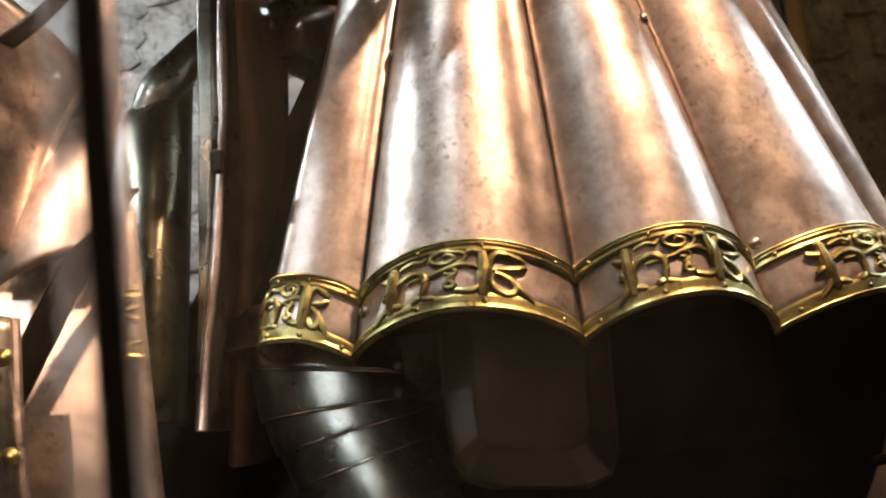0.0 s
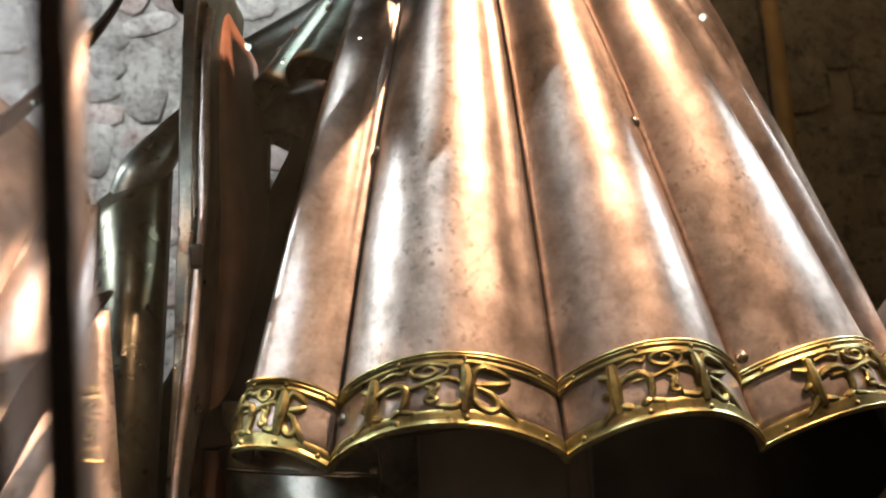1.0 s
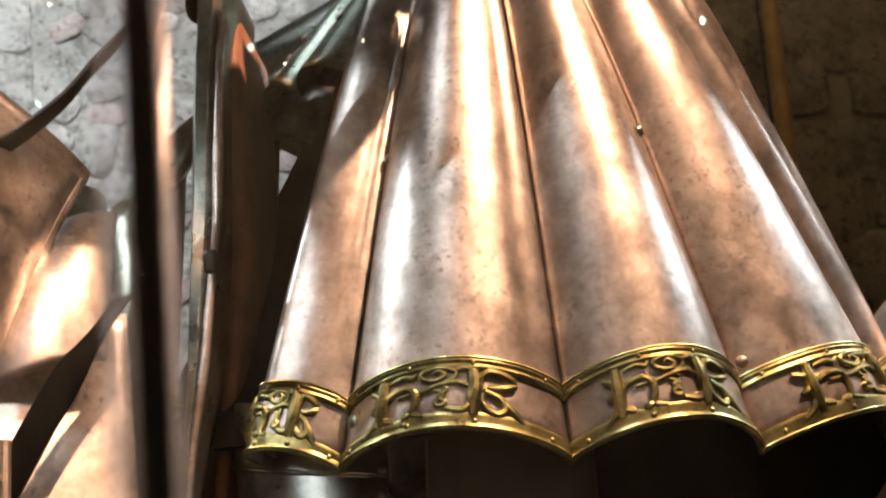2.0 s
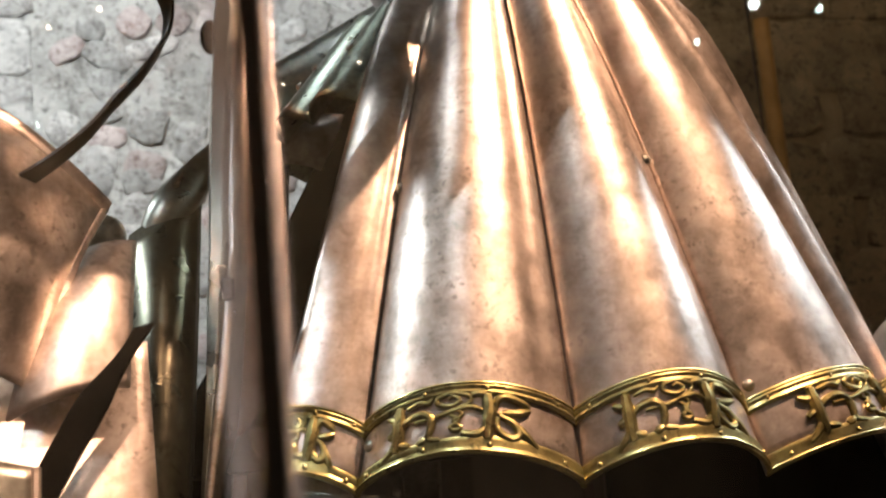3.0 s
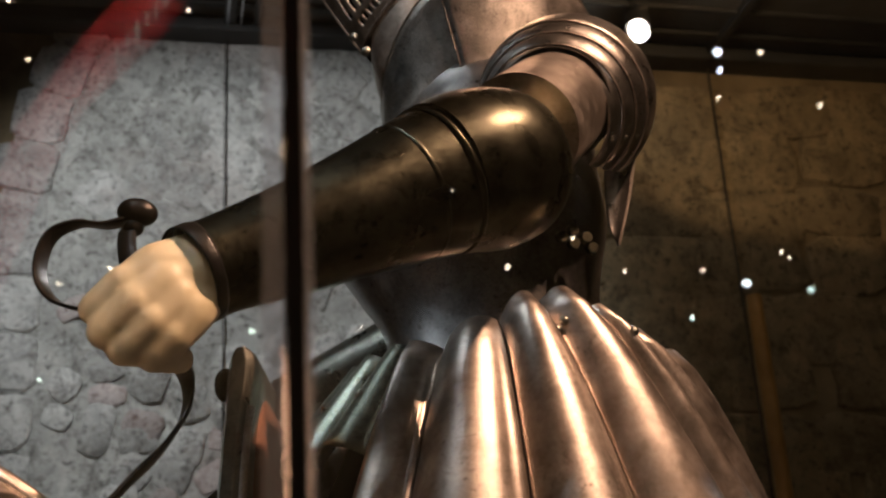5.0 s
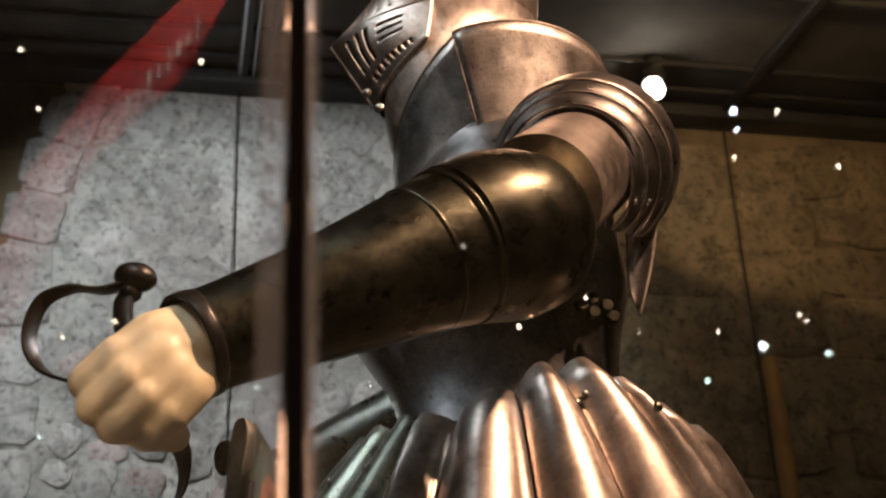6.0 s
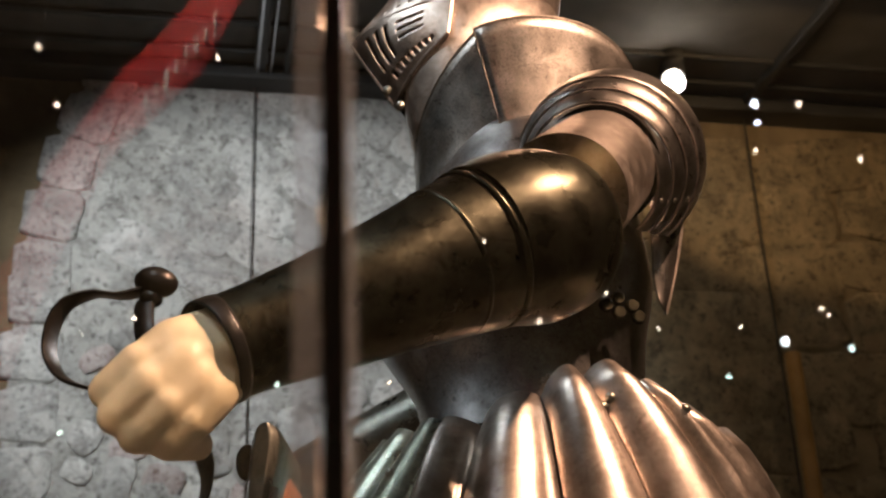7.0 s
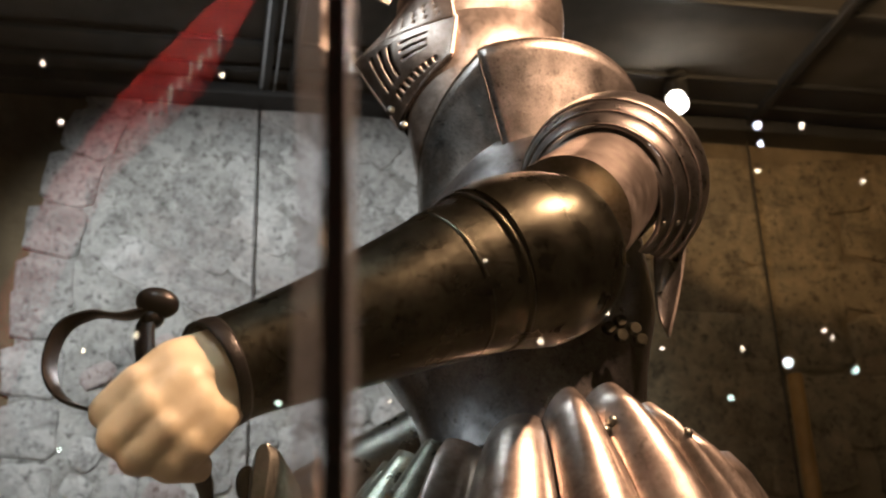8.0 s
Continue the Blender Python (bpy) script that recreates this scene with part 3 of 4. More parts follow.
collar = part("standing_collar", sheet(rows), STEEL_ETCHED, suit, "tall engraved standing neck guard", solid=0.003)
part("collar_rim", tube([(*p, 0.0022) for p in rows[-1]], 8, 1), STEEL, collar)
part("collar_rim", tube([(*r[0], 0.0016) for r in rows], 8, 1), STEEL, collar)

# helmet
bm = bmesh.new()
ball(bm, (-0.055, 0, 2.60), 1, 0.112, 0.108, 0.135, seg=44)
part("helmet_skull", bm, STEEL, suit, "rounded polished helmet skull")
part("helmet_comb", ribbon([(-0.19, 0, 2.64), (-0.15, 0, 2.70), (-0.078, 0, 2.728), (-0.01, 0, 2.70), (0.035, 0, 2.63)], 0.004, 0.03, (0, 1, 0)), STEEL, suit)
rows = [oval((c, 0, z), rx, ry) for z, c, rx, ry in ((2.35, -0.06, 0.075, 0.08), (2.39, -0.065, 0.082, 0.085), (2.43, -0.063, 0.09, 0.094), (2.48, -0.058, 0.10, 0.102), (2.55, -0.055, 0.108, 0.106))]
part("bevor", sheet(rows, True), STEEL, suit, "curved steel chin plate", solid=0.002)
VT, VC, VR1, VR0 = (Vector(q) for q in ((-0.222, 0.000, 2.540), (-0.166, 0.000, 2.445), (-0.089, -0.100, 2.542), (-0.097, -0.100, 2.487)))


def visor_point(u, v, side):
    """u from the prow to the hinge side, v from chin to brow."""
    p = VC.lerp(VT, v).lerp(VR0.lerp(VR1, v), u)
    p.y = (p.y - 0.020 * math.sin(math.pi * u ** 0.7)) * (-side)
    p.x -= 0.012 * math.sin(math.pi * u) * math.sin(math.pi * v)
    return p


def brow_point(u, v, side):
    p = VT.lerp(VR1, u)
    q = Vector((-0.165, 0, 2.60)).lerp(Vector((-0.10, -0.107, 2.62)), u)
    p = p.lerp(q, v)
    p.y = (p.y - 0.020 * math.sin(math.pi * u ** 0.7)) * (-side)
    return p


for side in (-1, 1):
    NU, NV = 48, 40
    bm = sheet([[visor_point(i / NU, j / NV, side) for i in range(NU + 1)] for j in range(NV + 1)])
    gone = []
    for k, f in enumerate(bm.faces):
        iu, jv = k % NU, k // NU
        u, v = iu / NU, jv / NV
        tall = 0.30 < v < 0.86 and 0.06 < u < 0.42 and iu % 5 in (1, 2)
        mid = 0.36 + 0.3 * (u - 0.46) < v < 0.9 and 0.46 < u < 0.74 and jv % 6 in (1, 2)
        low = 0.10 < v < 0.22 and 0.15 < u < 0.82 and iu % 4 in (1, 2)
        if tall or mid or low:
            gone.append(f)
    bmesh.ops.delete(bm, geom=gone, context="FACES")
    part("visor", bm, STEEL, suit, "pierced pointed steel visor", solid=0.0025)
    bm = sheet([[brow_point(i / 40, j / 24, side) for i in range(41)] for j in range(25)])
    gone = [f for k, f in enumerate(bm.faces) if (k // 40) in (3, 6, 9) and (k % 40) % 5 == (k // 40) % 4 and 6 < k % 40 < 34]
    bmesh.ops.delete(bm, geom=gone, context="FACES")
    part("brow_plate", bm, STEEL, suit, "pierced upper visor plate", solid=0.0025)
part("visor_lining", sheet([oval((-0.07, 0, z), rx, ry, 40, 1.5) for z, rx, ry in ((2.43, 0.085, 0.07), (2.47, 0.11, 0.088), (2.56, 0.115, 0.092))], True), BLACK_CLOTH, suit, "dark helmet inside")
part("visor_rim", tube([(*(visor_point(i / 14, 0.0, -1)), 0.0034) for i in range(15)], 8, 2), STEEL, suit)
part("visor_rim", tube([(*visor_point(0.0, j / 10, -1), 0.003) for j in range(11)], 8, 2), STEEL, suit)
part("visor_rim", tube([(*visor_point(1.0, j / 10, -1), 0.003) for j in range(11)], 8, 2), STEEL, suit)
rivet_at((-0.175, -0.030, 2.451), 0.007, STEEL_GREY, suit, (-0.6, -1, 0))
rivet_at((-0.159, -0.050, 2.417), 0.007, STEEL_GREY, suit, (-0.6, -1, 0))

# near arm: shoulder lames, upper arm, elbow, forearm
SH, EL = Vector((0.07, -0.19, 2.265)), Vector((-0.035, -0.425, 2.09))
AX, AU, AV = basis(EL - SH)


def lame(s0, s1, r0, r1, a0, a1, tip=0.0):
    rows = []
    for j in range(9):
        u = j / 8
        c = SH + AX * (s0 + (s1 - s0) * u)
        r = r0 + (r1 - r0) * u + 0.004 * math.sin(math.pi * u)
        rows.append([c + (AU * math.cos(w) + AV * math.sin(w)) * r * (1 + 0.06 * math.sin(w)) for w in (radians(a0 + (a1 - a0) * i / 40) for i in range(41))])
    return rows


for i, (s0, s1, r0, r1) in enumerate(((-0.085, -0.014, 0.098, 0.0985), (-0.022, 0.008, 0.0955, 0.0890), (-0.002, 0.029, 0.0860, 0.0785), (0.018, 0.052, 0.0755, 0.0665))):
    rows = [[p + Vector((-0.008, 0.0, -0.022)) for p in r] for r in lame(s0, s1, r0, r1, -75, 240)]
    p = part("shoulder_lame", sheet(rows), STEEL_LAME, suit, "overlapping curved shoulder plate", solid=0.0012)
    part("lame_rim", tube([(*q, 0.0015) for q in rows[-1]], 8, 1), STEEL, p)
    for j in (4, 36):
        rivet_at(rows[6][j], 0.0035, STEEL_GREY, p, rows[6][j] - SH)
rows = []
for j in range(19):
    u = j / 18
    right = 0.165 - 0.041 * u ** 2
    left = right - 0.036 * (1 - u ** 4) ** 0.8 - 0.0015
    rows.append([Vector((left + (right - left) * s, -0.13 - 0.018 * math.sin(math.pi * s) * (1 - u) + 0.008 * s, 2.33 - 0.223 * u)) for s in (k / 12 for k in range(13))])
wing = part("rear_wing", sheet(rows), STEEL_LAME, suit, "pointed engraved plate behind the shoulder", solid=0.002)
part("wing_rim", tube([(*r[-1], 0.0022) for r in rows], 8, 2), STEEL, wing, "rolled bright edge")

UA = [(*(SH + AX * s), r) for s, r in ((0.03, 0.058), (0.10, 0.060), (0.17, 0.060), (0.22, 0.06))]
part("upper_arm_plate", tube(UA, 36, 5), STEEL, suit, "smooth steel upper arm plate")
part("arm_padding", tube([(*(SH + AX * s), 0.064) for s in (0.035, 0.05, 0.060)], 30, 3), BLACK_CLOTH, suit, "dark padding under the shoulder plates")

F = [(-0.030, -0.405, 2.080, 0.062), (-0.065, -0.425, 2.073, 0.069), (-0.10, -0.445, 2.052, 0.064), (-0.15, -0.474, 2.021, 0.054), (-0.20, -0.498, 1.992, 0.046), (-0.245, -0.520, 1.968, 0.0395), (-0.279, -0.538, 1.949, 0.0365)]
part("forearm_plate", tube(F[1:], 44, 6, closed_ends=False), STEEL_DARK, suit, "dark engraved steel forearm plate", solid=0.002)
part("cuff_rim", tube([(F[-1][0] + 0.006, F[-1][1] + 0.003, F[-1][2] + 0.003, 0.0385), (F[-1][0], F[-1][1], F[-1][2], 0.0390), (F[-1][0] - 0.005, F[-1][1] - 0.003, F[-1][2] - 0.003, 0.0383)], 40, 3, closed_ends=False), BLACK_IRON, suit, "rolled dark cuff rim", solid=0.002)
part("elbow_cap", tube([(0.020, -0.374, 2.094, 0.012), (0.014, -0.379, 2.092, 0.040), (-0.004, -0.390, 2.088, 0.063), (-0.03, -0.406, 2.083, 0.0735), (-0.06, -0.424, 2.074, 0.0735), (-0.088, -0.44, 2.060, 0.0685)], 44, 5), STEEL_DARK, suit, "rounded dark steel elbow cap")
for f0, r in (((-0.090, -0.44, 2.058), 0.0668), ((-0.118, -0.456, 2.041), 0.0602)):
    d = Vector((-0.11, -0.055, -0.065)).normalized()
    ps = [(*(Vector(f0) + d * s), r + e) for s, e in ((-0.003, -0.001), (-0.001, 0.0008), (0.001, 0.0008), (0.003, -0.001))]
    part("elbow_rim", tube(ps, 44, 3, closed_ends=False), STEEL_DARK, suit, solid=0.0015)
# far arm, seen under the chest
part("far_forearm", tube([(-0.10, 0.22, 2.10, 0.06), (-0.22, 0.2, 2.04, 0.052), (-0.33, 0.16, 1.98, 0.043)], 30, 6), STEEL_GREY, suit, "far steel forearm")
part("far_shoulder", tube([(0.02, 0.15, 2.30, 0.09), (0.0, 0.24, 2.22, 0.09), (-0.04, 0.27, 2.14, 0.065)], 30, 6), STEEL_GREY, suit, "far steel shoulder")

# bent knee under the skirt: overlapping plates fanning out from the rivets at the back of the knee
KNEE = ((-0.291, 1.553, -0.123, 1.532), (-0.292, 1.511, -0.14, 1.492), (-0.285, 1.466, -0.142, 1.472), (-0.274, 1.435, -0.141, 1.459), (-0.26, 1.405, -0.136, 1.438), (-0.233, 1.354, -0.121, 1.396), (-0.209, 1.288, -0.101, 1.31))


def knee_ring(q, grow):
    x0, z0, x1, z1 = q
    c, e = Vector(((x0 + x1) / 2, -0.245, (z0 + z1) / 2)), Vector(((x0 - x1) / 2, 0, (z0 - z1) / 2))
    return [c + (e * math.cos(a) + Vector((0, -0.078, 0)) * math.sin(a)) * grow for a in (2 * math.pi * k / 40 for k in range(40))]


for k in range(len(KNEE) - 1):
    a, b = np.array(KNEE[k]), np.array(KNEE[k + 1])
    rows = [knee_ring(a + (b - a) * t, 0.965 + 0.035 * min(1, 1.2 * t)) for t in (-0.25, 0.0, 0.25, 0.5, 0.75, 1.0, 1.08)]
    plate = part("knee_plate", sheet(rows, True), STEEL_GREY, suit, "overlapping steel knee plate", solid=0.002)
    part("plate_lip", tube([(*p, 0.0016) for p in rows[-1] + rows[-1][:1]], 6, 1), STEEL_GREY, plate)
part("thigh_plate", tube([(-0.19, -0.24, 1.53, 0.075), (-0.08, -0.18, 1.56, 0.08), (0.02, -0.1, 1.60, 0.085)], 36, 6), STEEL_GREY, suit, "steel thigh plate")
part("shin_plate", tube([(-0.16, -0.28, 1.33, 0.055), (-0.15, -0.28, 1.2, 0.055), (-0.14, -0.27, 1.0, 0.05)], 30, 6), STEEL_GREY, suit, "steel shin plate")
for c in ((-0.158, -0.300, 1.497), (-0.160, -0.300, 1.474)):
    rivet_at(c, 0.005, STEEL_GREY, suit)

# ---- hand of the figure ----
bm = bmesh.new()


def capsule(bm, a, b, ra, rb, n=7):
    for i in range(n):
        t = i / (n - 1)
        ball(bm, Vector(a).lerp(Vector(b), t), ra + (rb - ra) * t, seg=12)


KNUCKLES = ((-0.327, -0.575, 1.932), (-0.318, -0.580, 1.915), (-0.307, -0.575, 1.903), (-0.295, -0.565, 1.895))
JOINTS = ((-0.345, -0.570, 1.914), (-0.337, -0.575, 1.895), (-0.324, -0.570, 1.883), (-0.305, -0.560, 1.880))
for i, (kn, jt) in enumerate(zip(KNUCKLES, JOINTS)):
    kn, jt = Vector(kn), Vector(jt)
    w = Vector((-0.268, -0.533, 1.954 - 0.007 * (i - 1.5)))
    capsule(bm, w, w.lerp(kn, 0.6), 0.0225, 0.022, 14)
    capsule(bm, w.lerp(kn, 0.6), kn + Vector((0.004, 0.008, 0)), 0.022, 0.0155, 14)
    capsule(bm, kn + Vector((0.002, 0.004, 0)), jt, 0.0145, 0.0130, 12)
    capsule(bm, jt, jt + Vector((0.012, 0.035, 0.006)), 0.0130, 0.0115, 12)
capsule(bm, (-0.262, -0.529, 1.958), (-0.290, -0.548, 1.940), 0.0335, 0.029, 10)
capsule(bm, (-0.275, -0.50, 1.955), (-0.325, -0.50, 1.925), 0.022, 0.018, 14)
hand = part("mannequin_fist", bm, WAX)
md = hand.modifiers.new("skin", "REMESH")
md.mode, md.voxel_size, md.use_smooth_shade = "VOXEL", 0.0022, True
md = hand.modifiers.new("soften", "SMOOTH")
md.factor, md.iterations = 0.5, 8
tagged(hand, "pale painted wax fist of the figure gripping a hilt", "mannequin")

# ---- sword hilt in the fist ----
sword = thing("sword_hilt", "black iron hilt with a looped guard held in the fist", "sword", (-0.33, -0.5, 1.9))
bm = bmesh.new()
ball(bm, (-0.335, -0.497, 2.019), 0.0125, 1.35, 1, 0.95, pose(0, 0, 0, 0, 12, 0), 18)
ball(bm, (-0.338, -0.497, 2.006), 0.009, 1, 1, 0.8, seg=12)
part("pommel", bm, BLACK_IRON, sword, "glossy black pommel")
part("grip", ribbon([(-0.338, -0.497, 2.006), (-0.342, -0.500, 1.999), (-0.338, -0.510, 1.975), (-0.327, -0.520, 1.946)], 0.015, 0.006, (1, -0.3, 0)), BLACK_IRON, sword)
part("knuckle_guard", ribbon([(-0.346, -0.498, 2.011), (-0.360, -0.503, 2.007), (-0.379, -0.510, 2.006), (-0.396, -0.516, 1.996), (-0.403, -0.520, 1.977), (-0.401, -0.524, 1.954), (-0.387, -0.530, 1.935), (-0.361, -0.537, 1.924), (-0.339, -0.540, 1.920)], 0.017, 0.003, (0.3, 1, 0.1)), BLACK_IRON, sword, "flat looped iron guard")
part("trailing_strap", ribbon([tuple(p) for p in spline(((-0.312, -0.500, 1.908), (-0.299, -0.470, 1.888), (-0.299, -0.466, 1.860), (-0.315, -0.468, 1.832), (-0.341, -0.466, 1.807), (-0.367, -0.462, 1.783), (-0.405, -0.456, 1.760), (-0.470, -0.446, 1.733)), 6)], 0.015, 0.004, (0.5, -0.6, 0.5)), BLACK_IRON, sword, "long dark strap hanging from the fist")

# ---- saddle ----
saddle = thing("saddle", "steel-plated war saddle with brown leather lining", "saddle", (-0.25, 0, 1.0))


def bowed(pts, deep, round_=0.6):
    """An upright curved plate seen on its edge: (x, y, z, half width), running deep along y."""
    rows = []
    for x, y, z, h in spline(pts, 5):
        rows.append([Vector((x + h * a, y + deep * b, z)) for a, b in ((-0.6, 0.02), (0.3, 0.0), (0.8, 0.04), (1, 0.12), (1, 0.9), (0.5, 1), (-0.8, 1), (-1, 0.8), (-1, 0.15))])
    return capped(rows)


BOW = ((-0.281, -0.300, 1.959, 0.0062), (-0.281, -0.300, 1.953, 0.0129), (-0.281, -0.300, 1.938, 0.0159), (-0.285, -0.302, 1.899, 0.0141), (-0.288, -0.306, 1.867, 0.0134), (-0.291, -0.312, 1.814, 0.0136), (-0.293, -0.318, 1.762, 0.0134), (-0.295, -0.324, 1.712, 0.0127), (-0.299, -0.330, 1.663, 0.0116), (-0.304, -0.339, 1.592, 0.0085), (-0.311, -0.348, 1.524, 0.0052), (-0.317, -0.357, 1.459, 0.0037))
part("front_bow", bowed(BOW, 0.16), STEEL_GREY, saddle, "curved steel saddle bow plate", bevel=0.002)
part("bow_rim", tube([(x + h, y + 0.002, z, 0.0042 + 0.0008 * math.sin(40 * z)) for x, y, z, h in BOW[3:]], 10, 6), STEEL, saddle, "rolled bright steel rim")
part("leather_lining", bowed(((-0.276, -0.250, 1.928, 0.0088), (-0.276, -0.250, 1.857, 0.0118), (-0.278, -0.250, 1.776, 0.0137), (-0.277, -0.250, 1.713, 0.0146), (-0.284, -0.250, 1.641, 0.0134), (-0.294, -0.250, 1.571, 0.0124), (-0.304, -0.250, 1.498, 0.0113), (-0.313, -0.250, 1.426, 0.0104)), 0.2), LEATHER, saddle, "worn reddish brown leather", bevel=0.006)
bm = bmesh.new()
ball(bm, (-0.304, -0.25, 1.934), 0.013, 0.8, 1, 1.3, seg=16)
part("bow_knob", bm, STRAP, saddle, "small black knob beside the bow")
part("bow_buckle", box((-0.285, -0.340, 1.677), (0.011, 0.01, 0.02)), BLACK_IRON, saddle, "small dark buckle", bevel=0.003)
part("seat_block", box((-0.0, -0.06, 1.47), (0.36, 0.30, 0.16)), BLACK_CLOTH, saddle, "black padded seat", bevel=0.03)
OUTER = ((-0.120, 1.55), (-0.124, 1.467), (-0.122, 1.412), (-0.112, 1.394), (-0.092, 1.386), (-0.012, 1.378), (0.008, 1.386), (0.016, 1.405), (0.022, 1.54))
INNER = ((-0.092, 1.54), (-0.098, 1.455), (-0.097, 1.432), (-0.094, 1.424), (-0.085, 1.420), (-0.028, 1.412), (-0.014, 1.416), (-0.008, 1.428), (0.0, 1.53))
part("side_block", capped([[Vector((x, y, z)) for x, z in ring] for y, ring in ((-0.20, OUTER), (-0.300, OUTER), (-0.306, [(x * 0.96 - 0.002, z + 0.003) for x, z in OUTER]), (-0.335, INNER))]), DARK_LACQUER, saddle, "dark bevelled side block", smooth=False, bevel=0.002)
# added block: closes the gap beside the skirt with black
part("gap_block", box((0.27, 0.02, 1.43), (0.22, 0.34, 0.20)), BLACK_CLOTH, saddle, "added black block hiding the wall behind the skirt", bevel=0.04)
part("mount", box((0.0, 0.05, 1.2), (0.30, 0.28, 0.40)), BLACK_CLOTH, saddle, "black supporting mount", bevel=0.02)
rows = patch((-0.277, -0.050, 1.895), (-0.195, -0.030, 1.911), (-0.272, -0.070, 1.849), (-0.214, -0.050, 1.837), 0.02, 12, (0, -1, 0.4))
part("side_plate", sheet(rows), STEEL, saddle, "small bright curved saddle plate", solid=0.003)
part("hung_strap", ribbon([(-0.274, -0.020, 1.861), (-0.282, -0.020, 1.765), (-0.292, -0.020, 1.640)], 0.02, 0.005, (1, 0, 0)), BLACK_CLOTH, saddle, "black hanging strap")

# ---- horse shaped mount and rump armour ----
# black body and neck forms also keep the space below the armour dark
mount = thing("horse_mount", "black horse-shaped mount under the saddle", "horse mount", (0.4, 0.1, 1.0))
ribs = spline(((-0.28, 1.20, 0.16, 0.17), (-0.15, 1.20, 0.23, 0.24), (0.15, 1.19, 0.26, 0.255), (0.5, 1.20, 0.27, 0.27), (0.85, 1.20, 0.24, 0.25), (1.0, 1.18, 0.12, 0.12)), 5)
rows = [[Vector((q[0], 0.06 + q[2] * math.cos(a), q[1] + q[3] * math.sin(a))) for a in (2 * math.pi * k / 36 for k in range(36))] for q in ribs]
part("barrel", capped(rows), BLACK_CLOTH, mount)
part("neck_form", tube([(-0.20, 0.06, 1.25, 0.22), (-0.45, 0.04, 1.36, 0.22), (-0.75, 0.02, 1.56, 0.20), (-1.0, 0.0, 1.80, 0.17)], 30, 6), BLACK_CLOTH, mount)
for x in (-0.1, 0.7):
    part("support", tube([(x, 0.06, 1.0, 0.06), (x, 0.06, 1.1, 0.05)], 16, 2), BLACK_IRON, mount)
crupper = thing("rump_armour", "curved steel rump armour over the horse mount", "horse armour", (0.7, 0.0, 1.3))
rows = []
for q in spline(((0.40, 1.42, 0.15, 0.15), (0.46, 1.42, 0.25, 0.235), (0.6, 1.42, 0.31, 0.29), (0.85, 1.40, 0.31, 0.28), (1.02, 1.36, 0.22, 0.18)), 5):
    rows.append([Vector((q[0], 0.10 + q[2] * math.cos(a), q[1] + q[3] * math.sin(a))) for a in (math.pi * (-0.12 + 1.24 * k / 30) for k in range(31))])
plate = part("rump_plate", sheet(rows), STEEL, crupper, solid=0.004)
part("rump_rim", tube([(*p, 0.006) for p in rows[0]], 8, 2), STEEL, crupper, "rolled rim")

# ---- horse armour before the saddle ----
neck = thing("horse_armour", "engraved steel horse armour plates with brass rivets", "horse armour", (-0.5, -0.2, 1.0))

rows = patch((-0.375, -0.380, 1.747), (-0.492, -0.420, 1.842), (-0.415, -0.440, 1.594), (-0.533, -0.470, 1.640), 0.06, 20, (0.1, -0.9, 0.35))
part("neck_plate", sheet(rows), STEEL, neck, "broad curved steel neck plate", solid=0.003)
part("plate_rim", tube([(*p, 0.007) for p in rows[0]], 10, 2), STEEL, neck, "rolled steel rim")
part("plate_rim", tube([(*r[0], 0.004) for r in rows], 8, 2), STEEL, neck, "rolled steel rim")
bm = bmesh.new()
ball(bm, (-0.385, -0.350, 1.728), 0.016, 1.2, 0.8, 1.2, seg=16)
part("hinge_boss", bm, STEEL_GREY, neck, "bright rounded hinge boss")
rows = patch((-0.356, -0.360, 1.720), (-0.417, -0.380, 1.698), (-0.345, -0.440, 1.594), (-0.433, -0.450, 1.576), 0.03, 18, (0.2, -0.9, 0.3))
part("neck_lame", sheet(rows), STEEL, neck, "overlapping steel neck plate", solid=0.003)
rows = patch((-0.344, -0.385, 1.633), (-0.552, -0.390, 1.632), (-0.329, -0.410, 1.364), (-0.539, -0.420, 1.383), 0.02, 18, (0.1, -0.9, 0.35))
part("flank_plate", sheet(rows), STEEL, neck, "long plain steel flank plate", solid=0.003)
part("cross_strap", ribbon([(-0.337, -0.425, 1.640), (-0.355, -0.460, 1.600), (-0.381, -0.465, 1.559), (-0.407, -0.468, 1.514), (-0.431, -0.470, 1.474)], 0.024, 0.004, (0.8, 0.0, 0.5)), STRAP, neck, "black strap across the plates")
rows = patch((-0.379, -0.550, 1.539), (-0.479, -0.560, 1.559), (-0.378, -0.550, 1.400), (-0.485, -0.560, 1.412), 0.02, 14, (0.1, -1, 0.2))
part("breast_plate", sheet(rows), STEEL_GREY, neck, "riveted steel breast plate", solid=0.004)
part("plate_rim", tube([(*r[0], 0.004) for r in rows], 8, 2), STEEL, neck, "rolled steel rim")
for c in ((-0.381, -0.566, 1.514), (-0.380, -0.566, 1.453)):
    rivet_at(c, 0.006, BRASS, neck)
rows = patch((-0.324, -0.240, 1.776), (-0.384, -0.270, 1.743), (-0.325, -0.360, 1.464), (-0.371, -0.380, 1.469), 0.03, 14, (0.3, -0.9, 0.2))
part("mane_plate", sheet(rows), STEEL_DARK, neck, "dark steel mane plate", solid=0.003)
part("mane_rim", tube([(-0.305, -0.230, 1.833, 0.0080), (-0.328, -0.240, 1.800, 0.0170), (-0.350, -0.260, 1.765, 0.0200), (-0.371, -0.270, 1.737, 0.0080)], 10, 5), STEEL_GREY, neck, "bright rolled rim of the mane plate")

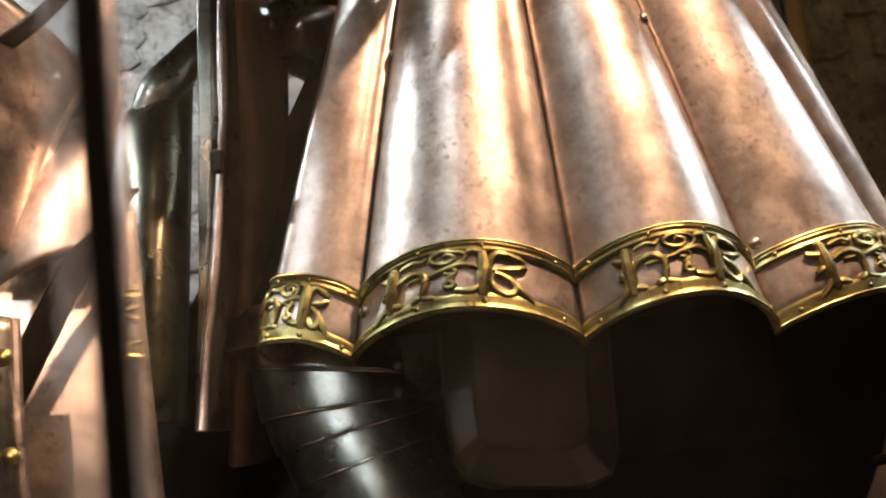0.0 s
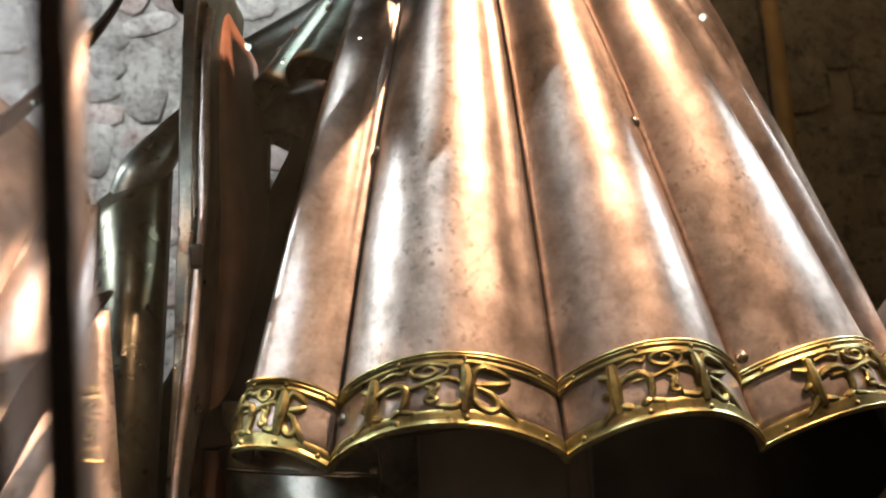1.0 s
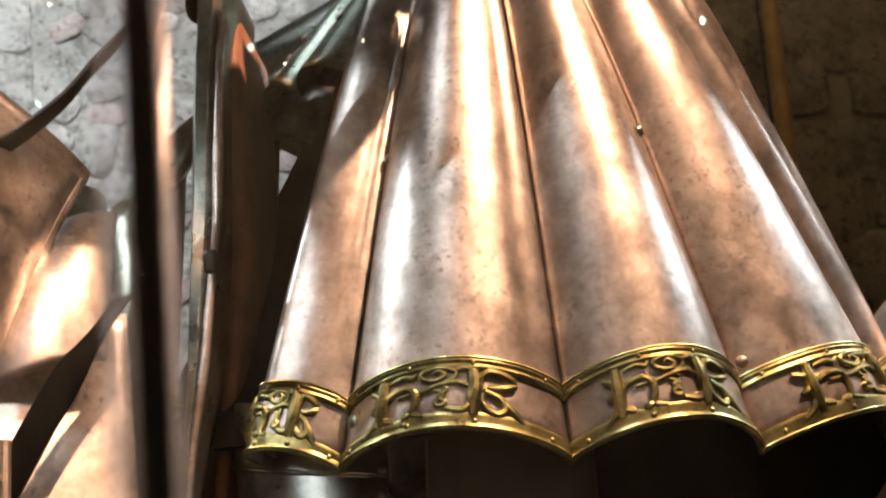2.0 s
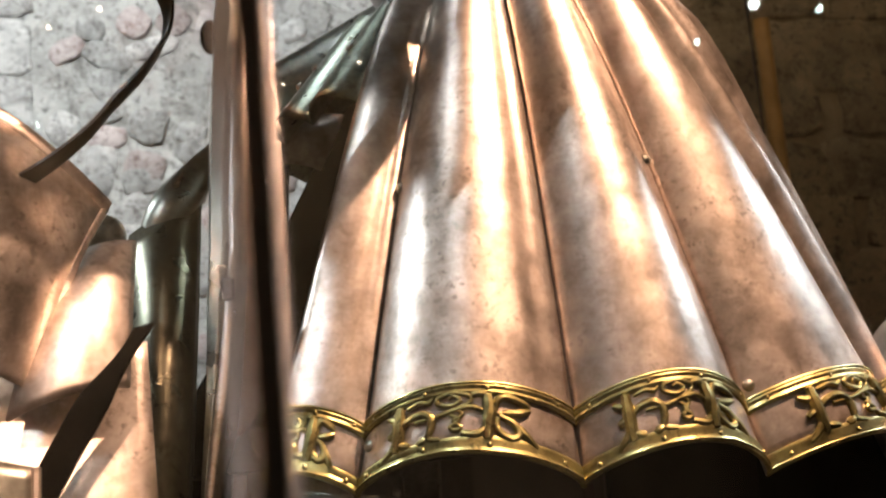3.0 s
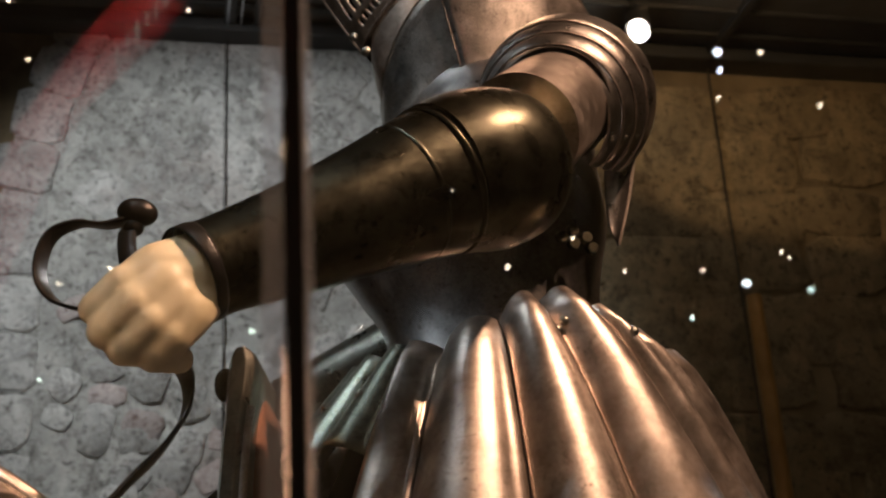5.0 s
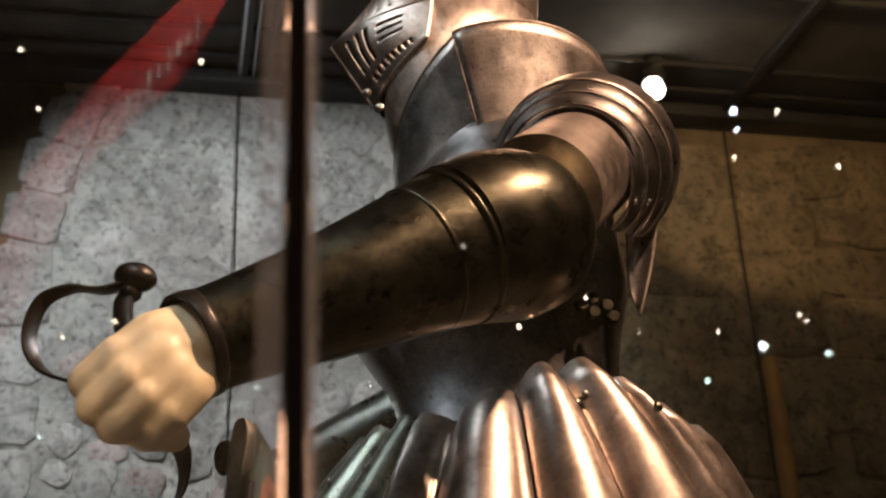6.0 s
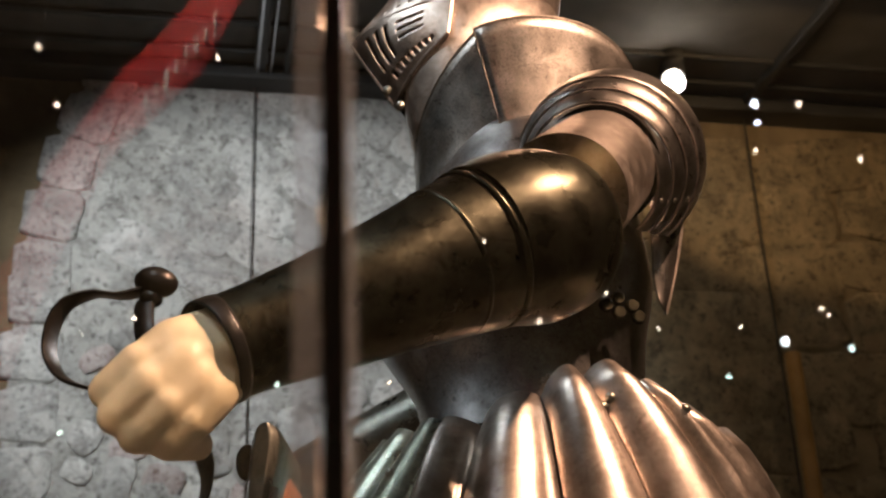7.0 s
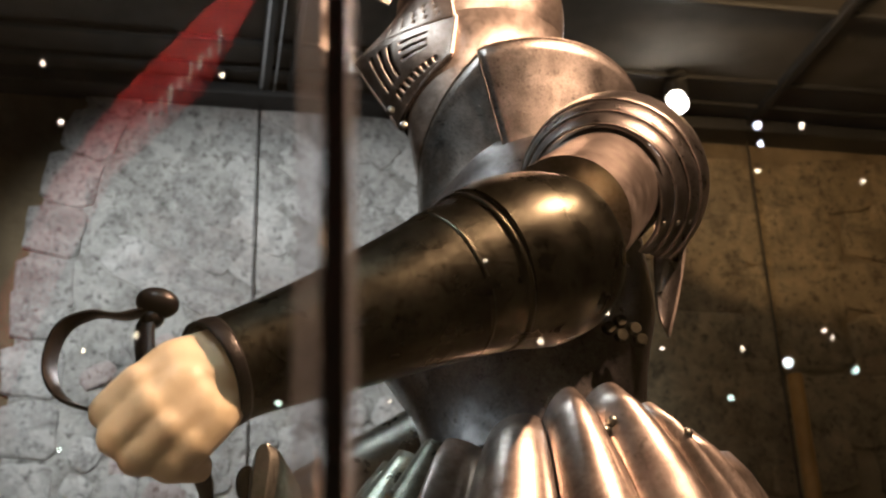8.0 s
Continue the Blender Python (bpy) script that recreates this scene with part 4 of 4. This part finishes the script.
# ---- lamps ----
case_lamp = thing("case_downlight", "bright round downlight in the black case top", "lamp", (0.62, 1.78, 3.5))
part("housing", tube([(0.62, 1.78, 3.60, 0.04), (0.62, 1.78, 3.55, 0.04), (0.615, 1.76, 3.50, 0.036)], 20, 2), FRAME_PAINT, case_lamp)
bm = bmesh.new()
ball(bm, (0.612, 1.75, 3.495), 0.028, 1, 1, 1, seg=16)
part("bulb", bm, GLOW_HOT, case_lamp, "glowing warm white bulb")

DOTS = [(0.841, 2.676, 0.0139, 'W'), (0.671, 2.582, 0.0088, 'D'), (1.022, 2.648, 0.0100, 'D'), (0.860, 3.427, 0.0142, 'B'), (0.860, 3.363, 0.0097, 'B'), (0.840, 3.271, 0.0070, 'A'), (0.993, 3.421, 0.0090, 'A'), (1.147, 3.228, 0.0080, 'A'), (0.957, 2.767, 0.0058, 'A'), (0.975, 2.746, 0.0050, 'A'), (0.721, 2.722, 0.0057, 'A'), (0.496, 2.730, 0.0048, 'A'), (0.162, 2.762, 0.0079, 'A'), (-1.326, 3.725, 0.0084, 'A'), (-0.766, 3.662, 0.0081, 'A'), (-1.250, 3.513, 0.0073, 'A'), (-0.973, 2.819, 0.0066, 'A'), (-1.117, 2.779, 0.0050, 'A'), (-1.155, 2.499, 0.0073, 'D'), (-0.569, 2.609, 0.0087, 'D'), (-0.262, 2.604, 0.0047, 'A'), (-0.478, 2.557, 0.0039, 'A'), (0.356, 2.838, 0.0056, 'A'), (0.018, 3.012, 0.0041, 'A')]
LAMP_Y = 2 * GLASS_Y - 1.8
for x, z, r, kind in DOTS:
    lamp = thing("hall_spotlight", "small dark hall spotlight hanging on a thin rod", "spotlight", (x, LAMP_Y, z), "spotlights in the hall")
    R = r + 0.004
    part("housing", tube([(x, LAMP_Y - 0.05, z, R), (x, LAMP_Y - 0.02, z, R), (x, LAMP_Y - 0.004, z, R * 1.05)], 14, 2), FRAME_PAINT, lamp)
    part("lens", tube([(x, LAMP_Y - 0.006, z, r), (x, LAMP_Y, z, r * 0.95), (x, LAMP_Y + 0.003, z, r * 0.6)], 14, 2), {"W": GLOW_WHITE, "A": GLOW_WARM, "D": GLOW_DIM, "B": GLOW_BLUE}[kind], lamp, "glowing lens")
    part("rod", tube([(x, LAMP_Y - 0.03, z, 0.0012), (x, LAMP_Y - 0.03, 5.0, 0.0012)], 6, 1), RUBBER, lamp)

# red banner of the hall, lit, seen mirrored in the glass
BY = 2 * GLASS_Y - 2.0
banner = thing("red_banner", "long slanting red banner with pale print hanging in the hall", "banner", (-1.0, BY, 3.6))
part("cloth", sheet([[Vector((xa + (xb - xa) * i / 8, BY + 0.01 * math.sin(i + j), za + (zb - za) * i / 8)) for i in range(9)] for j, (xa, za, xb, zb) in enumerate(((-0.62, 4.34, -0.46, 4.34), (-0.83, 4.09, -0.70, 4.08), (-1.133, 3.722, -0.86, 3.72), (-1.335, 3.40, -1.138, 3.432), (-1.40, 3.187, -1.268, 3.108), (-1.49, 2.95, -1.355, 2.82), (-1.58, 2.6, -1.42, 2.5)))]), BANNER, banner, solid=0.004)
for i, tall in enumerate((0.11, 0.05, 0.06, 0.09, 0.05, 0.08, 0.06, 0.05)):
    t = i / 7
    part("print_bar", box((-0.815 - 0.21 * t, BY + 0.03, 3.90 - 0.28 * t), (0.007 + 0.003 * (i % 3), 0.004, tall)), BANNER_MARK, banner, "pale upright bar", smooth=False)
part("hanger", tube([(-0.5, BY, 4.28, 0.006), (-0.5, BY, 5.0, 0.006)], 8, 1), FRAME_PAINT, banner)
# added lamp, bright enough for the banner to show mirrored in the glass
spot("banner_fill_spot", (-0.9, BY + 1.2, 4.8), (-1.0, BY, 3.6), 350, (1, 0.9, 0.8), 0.1, 60)

# ---- stones of the back wall ----
random.seed(7)


def stone_mesh(w, h, d, seed, n=14, square=0.97):
    """One rough block: an uneven outline, flat worn face, sides running back into the wall."""
    rnd = random.Random(seed)
    ring = []
    skew = rnd.uniform(-0.12, 0.12)
    for i in range(n):
        a = 2 * math.pi * (i + 0.5 + 0.25 * rnd.random()) / n
        c, s = math.cos(a), math.sin(a)
        k = 0.5 / max(abs(c), abs(s)) ** square * (0.90 + 0.12 * rnd.random())
        ring.append((c * k * w + skew * s * k * h, s * k * h))
    tilt = rnd.uniform(-0.25, 0.25)
    me = bpy.data.meshes.new("stone")
    vs = [(x, 0.02, z) for x, z in ring] + [(x * 0.985, -d * 0.55, z * 0.985) for x, z in ring] + [(x * 0.90, -d * (0.9 + 0.2 * rnd.random() + tilt * x / w), z * 0.90) for x, z in ring] + [(0, -d * 1.02, 0)]
    fs = []
    for q in range(2):
        for i in range(n):
            j = (i + 1) % n
            fs.append((q * n + i, q * n + j, (q + 1) * n + j, (q + 1) * n + i))
    for i in range(n):
        fs.append((2 * n + i, 2 * n + (i + 1) % n, 3 * n))
    me.from_pydata(vs, [], fs)
    me.polygons.foreach_set("use_smooth", [True] * len(fs))
    return me


def stone_set(w, h, d, material, count, seed, spread=0.4, square=0.97):
    out = []
    for i in range(count):
        me = stone_mesh(w * (1 - spread / 2 + spread * random.random()), h * (1 - spread / 2 + spread * random.random()), d, seed + i, square=square)
        me.materials.append(material)
        out.append(me)
    return out


def lay(me, a, z, turn, name="stone", out=0.015):
    ob = new(name, me)
    ob.parent = wall_north
    ob.matrix_basis = Matrix.Translation(on_wall(a, z, out)) @ WALL_M @ pose(0, 0, 0, 0, turn, 0)
    return ob


# grey sets carry the cool light in their tone, brown the amber dimness
small = stone_set(0.112, 0.088, 0.006, STONE_GREY_LIT, 16, 100, 0.7, 0.6)
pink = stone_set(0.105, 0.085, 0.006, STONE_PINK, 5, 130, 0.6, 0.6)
block = stone_set(0.215, 0.13, 0.002, STONE_GREY_LIT, 10, 230, 0.3)
large = stone_set(0.37, 0.205, 0.006, STONE_BROWN_DIM, 14, 160)
vous = stone_set(0.165, 0.168, 0.008, STONE_GREY_LIT, 6, 200, 0.08, 0.98)
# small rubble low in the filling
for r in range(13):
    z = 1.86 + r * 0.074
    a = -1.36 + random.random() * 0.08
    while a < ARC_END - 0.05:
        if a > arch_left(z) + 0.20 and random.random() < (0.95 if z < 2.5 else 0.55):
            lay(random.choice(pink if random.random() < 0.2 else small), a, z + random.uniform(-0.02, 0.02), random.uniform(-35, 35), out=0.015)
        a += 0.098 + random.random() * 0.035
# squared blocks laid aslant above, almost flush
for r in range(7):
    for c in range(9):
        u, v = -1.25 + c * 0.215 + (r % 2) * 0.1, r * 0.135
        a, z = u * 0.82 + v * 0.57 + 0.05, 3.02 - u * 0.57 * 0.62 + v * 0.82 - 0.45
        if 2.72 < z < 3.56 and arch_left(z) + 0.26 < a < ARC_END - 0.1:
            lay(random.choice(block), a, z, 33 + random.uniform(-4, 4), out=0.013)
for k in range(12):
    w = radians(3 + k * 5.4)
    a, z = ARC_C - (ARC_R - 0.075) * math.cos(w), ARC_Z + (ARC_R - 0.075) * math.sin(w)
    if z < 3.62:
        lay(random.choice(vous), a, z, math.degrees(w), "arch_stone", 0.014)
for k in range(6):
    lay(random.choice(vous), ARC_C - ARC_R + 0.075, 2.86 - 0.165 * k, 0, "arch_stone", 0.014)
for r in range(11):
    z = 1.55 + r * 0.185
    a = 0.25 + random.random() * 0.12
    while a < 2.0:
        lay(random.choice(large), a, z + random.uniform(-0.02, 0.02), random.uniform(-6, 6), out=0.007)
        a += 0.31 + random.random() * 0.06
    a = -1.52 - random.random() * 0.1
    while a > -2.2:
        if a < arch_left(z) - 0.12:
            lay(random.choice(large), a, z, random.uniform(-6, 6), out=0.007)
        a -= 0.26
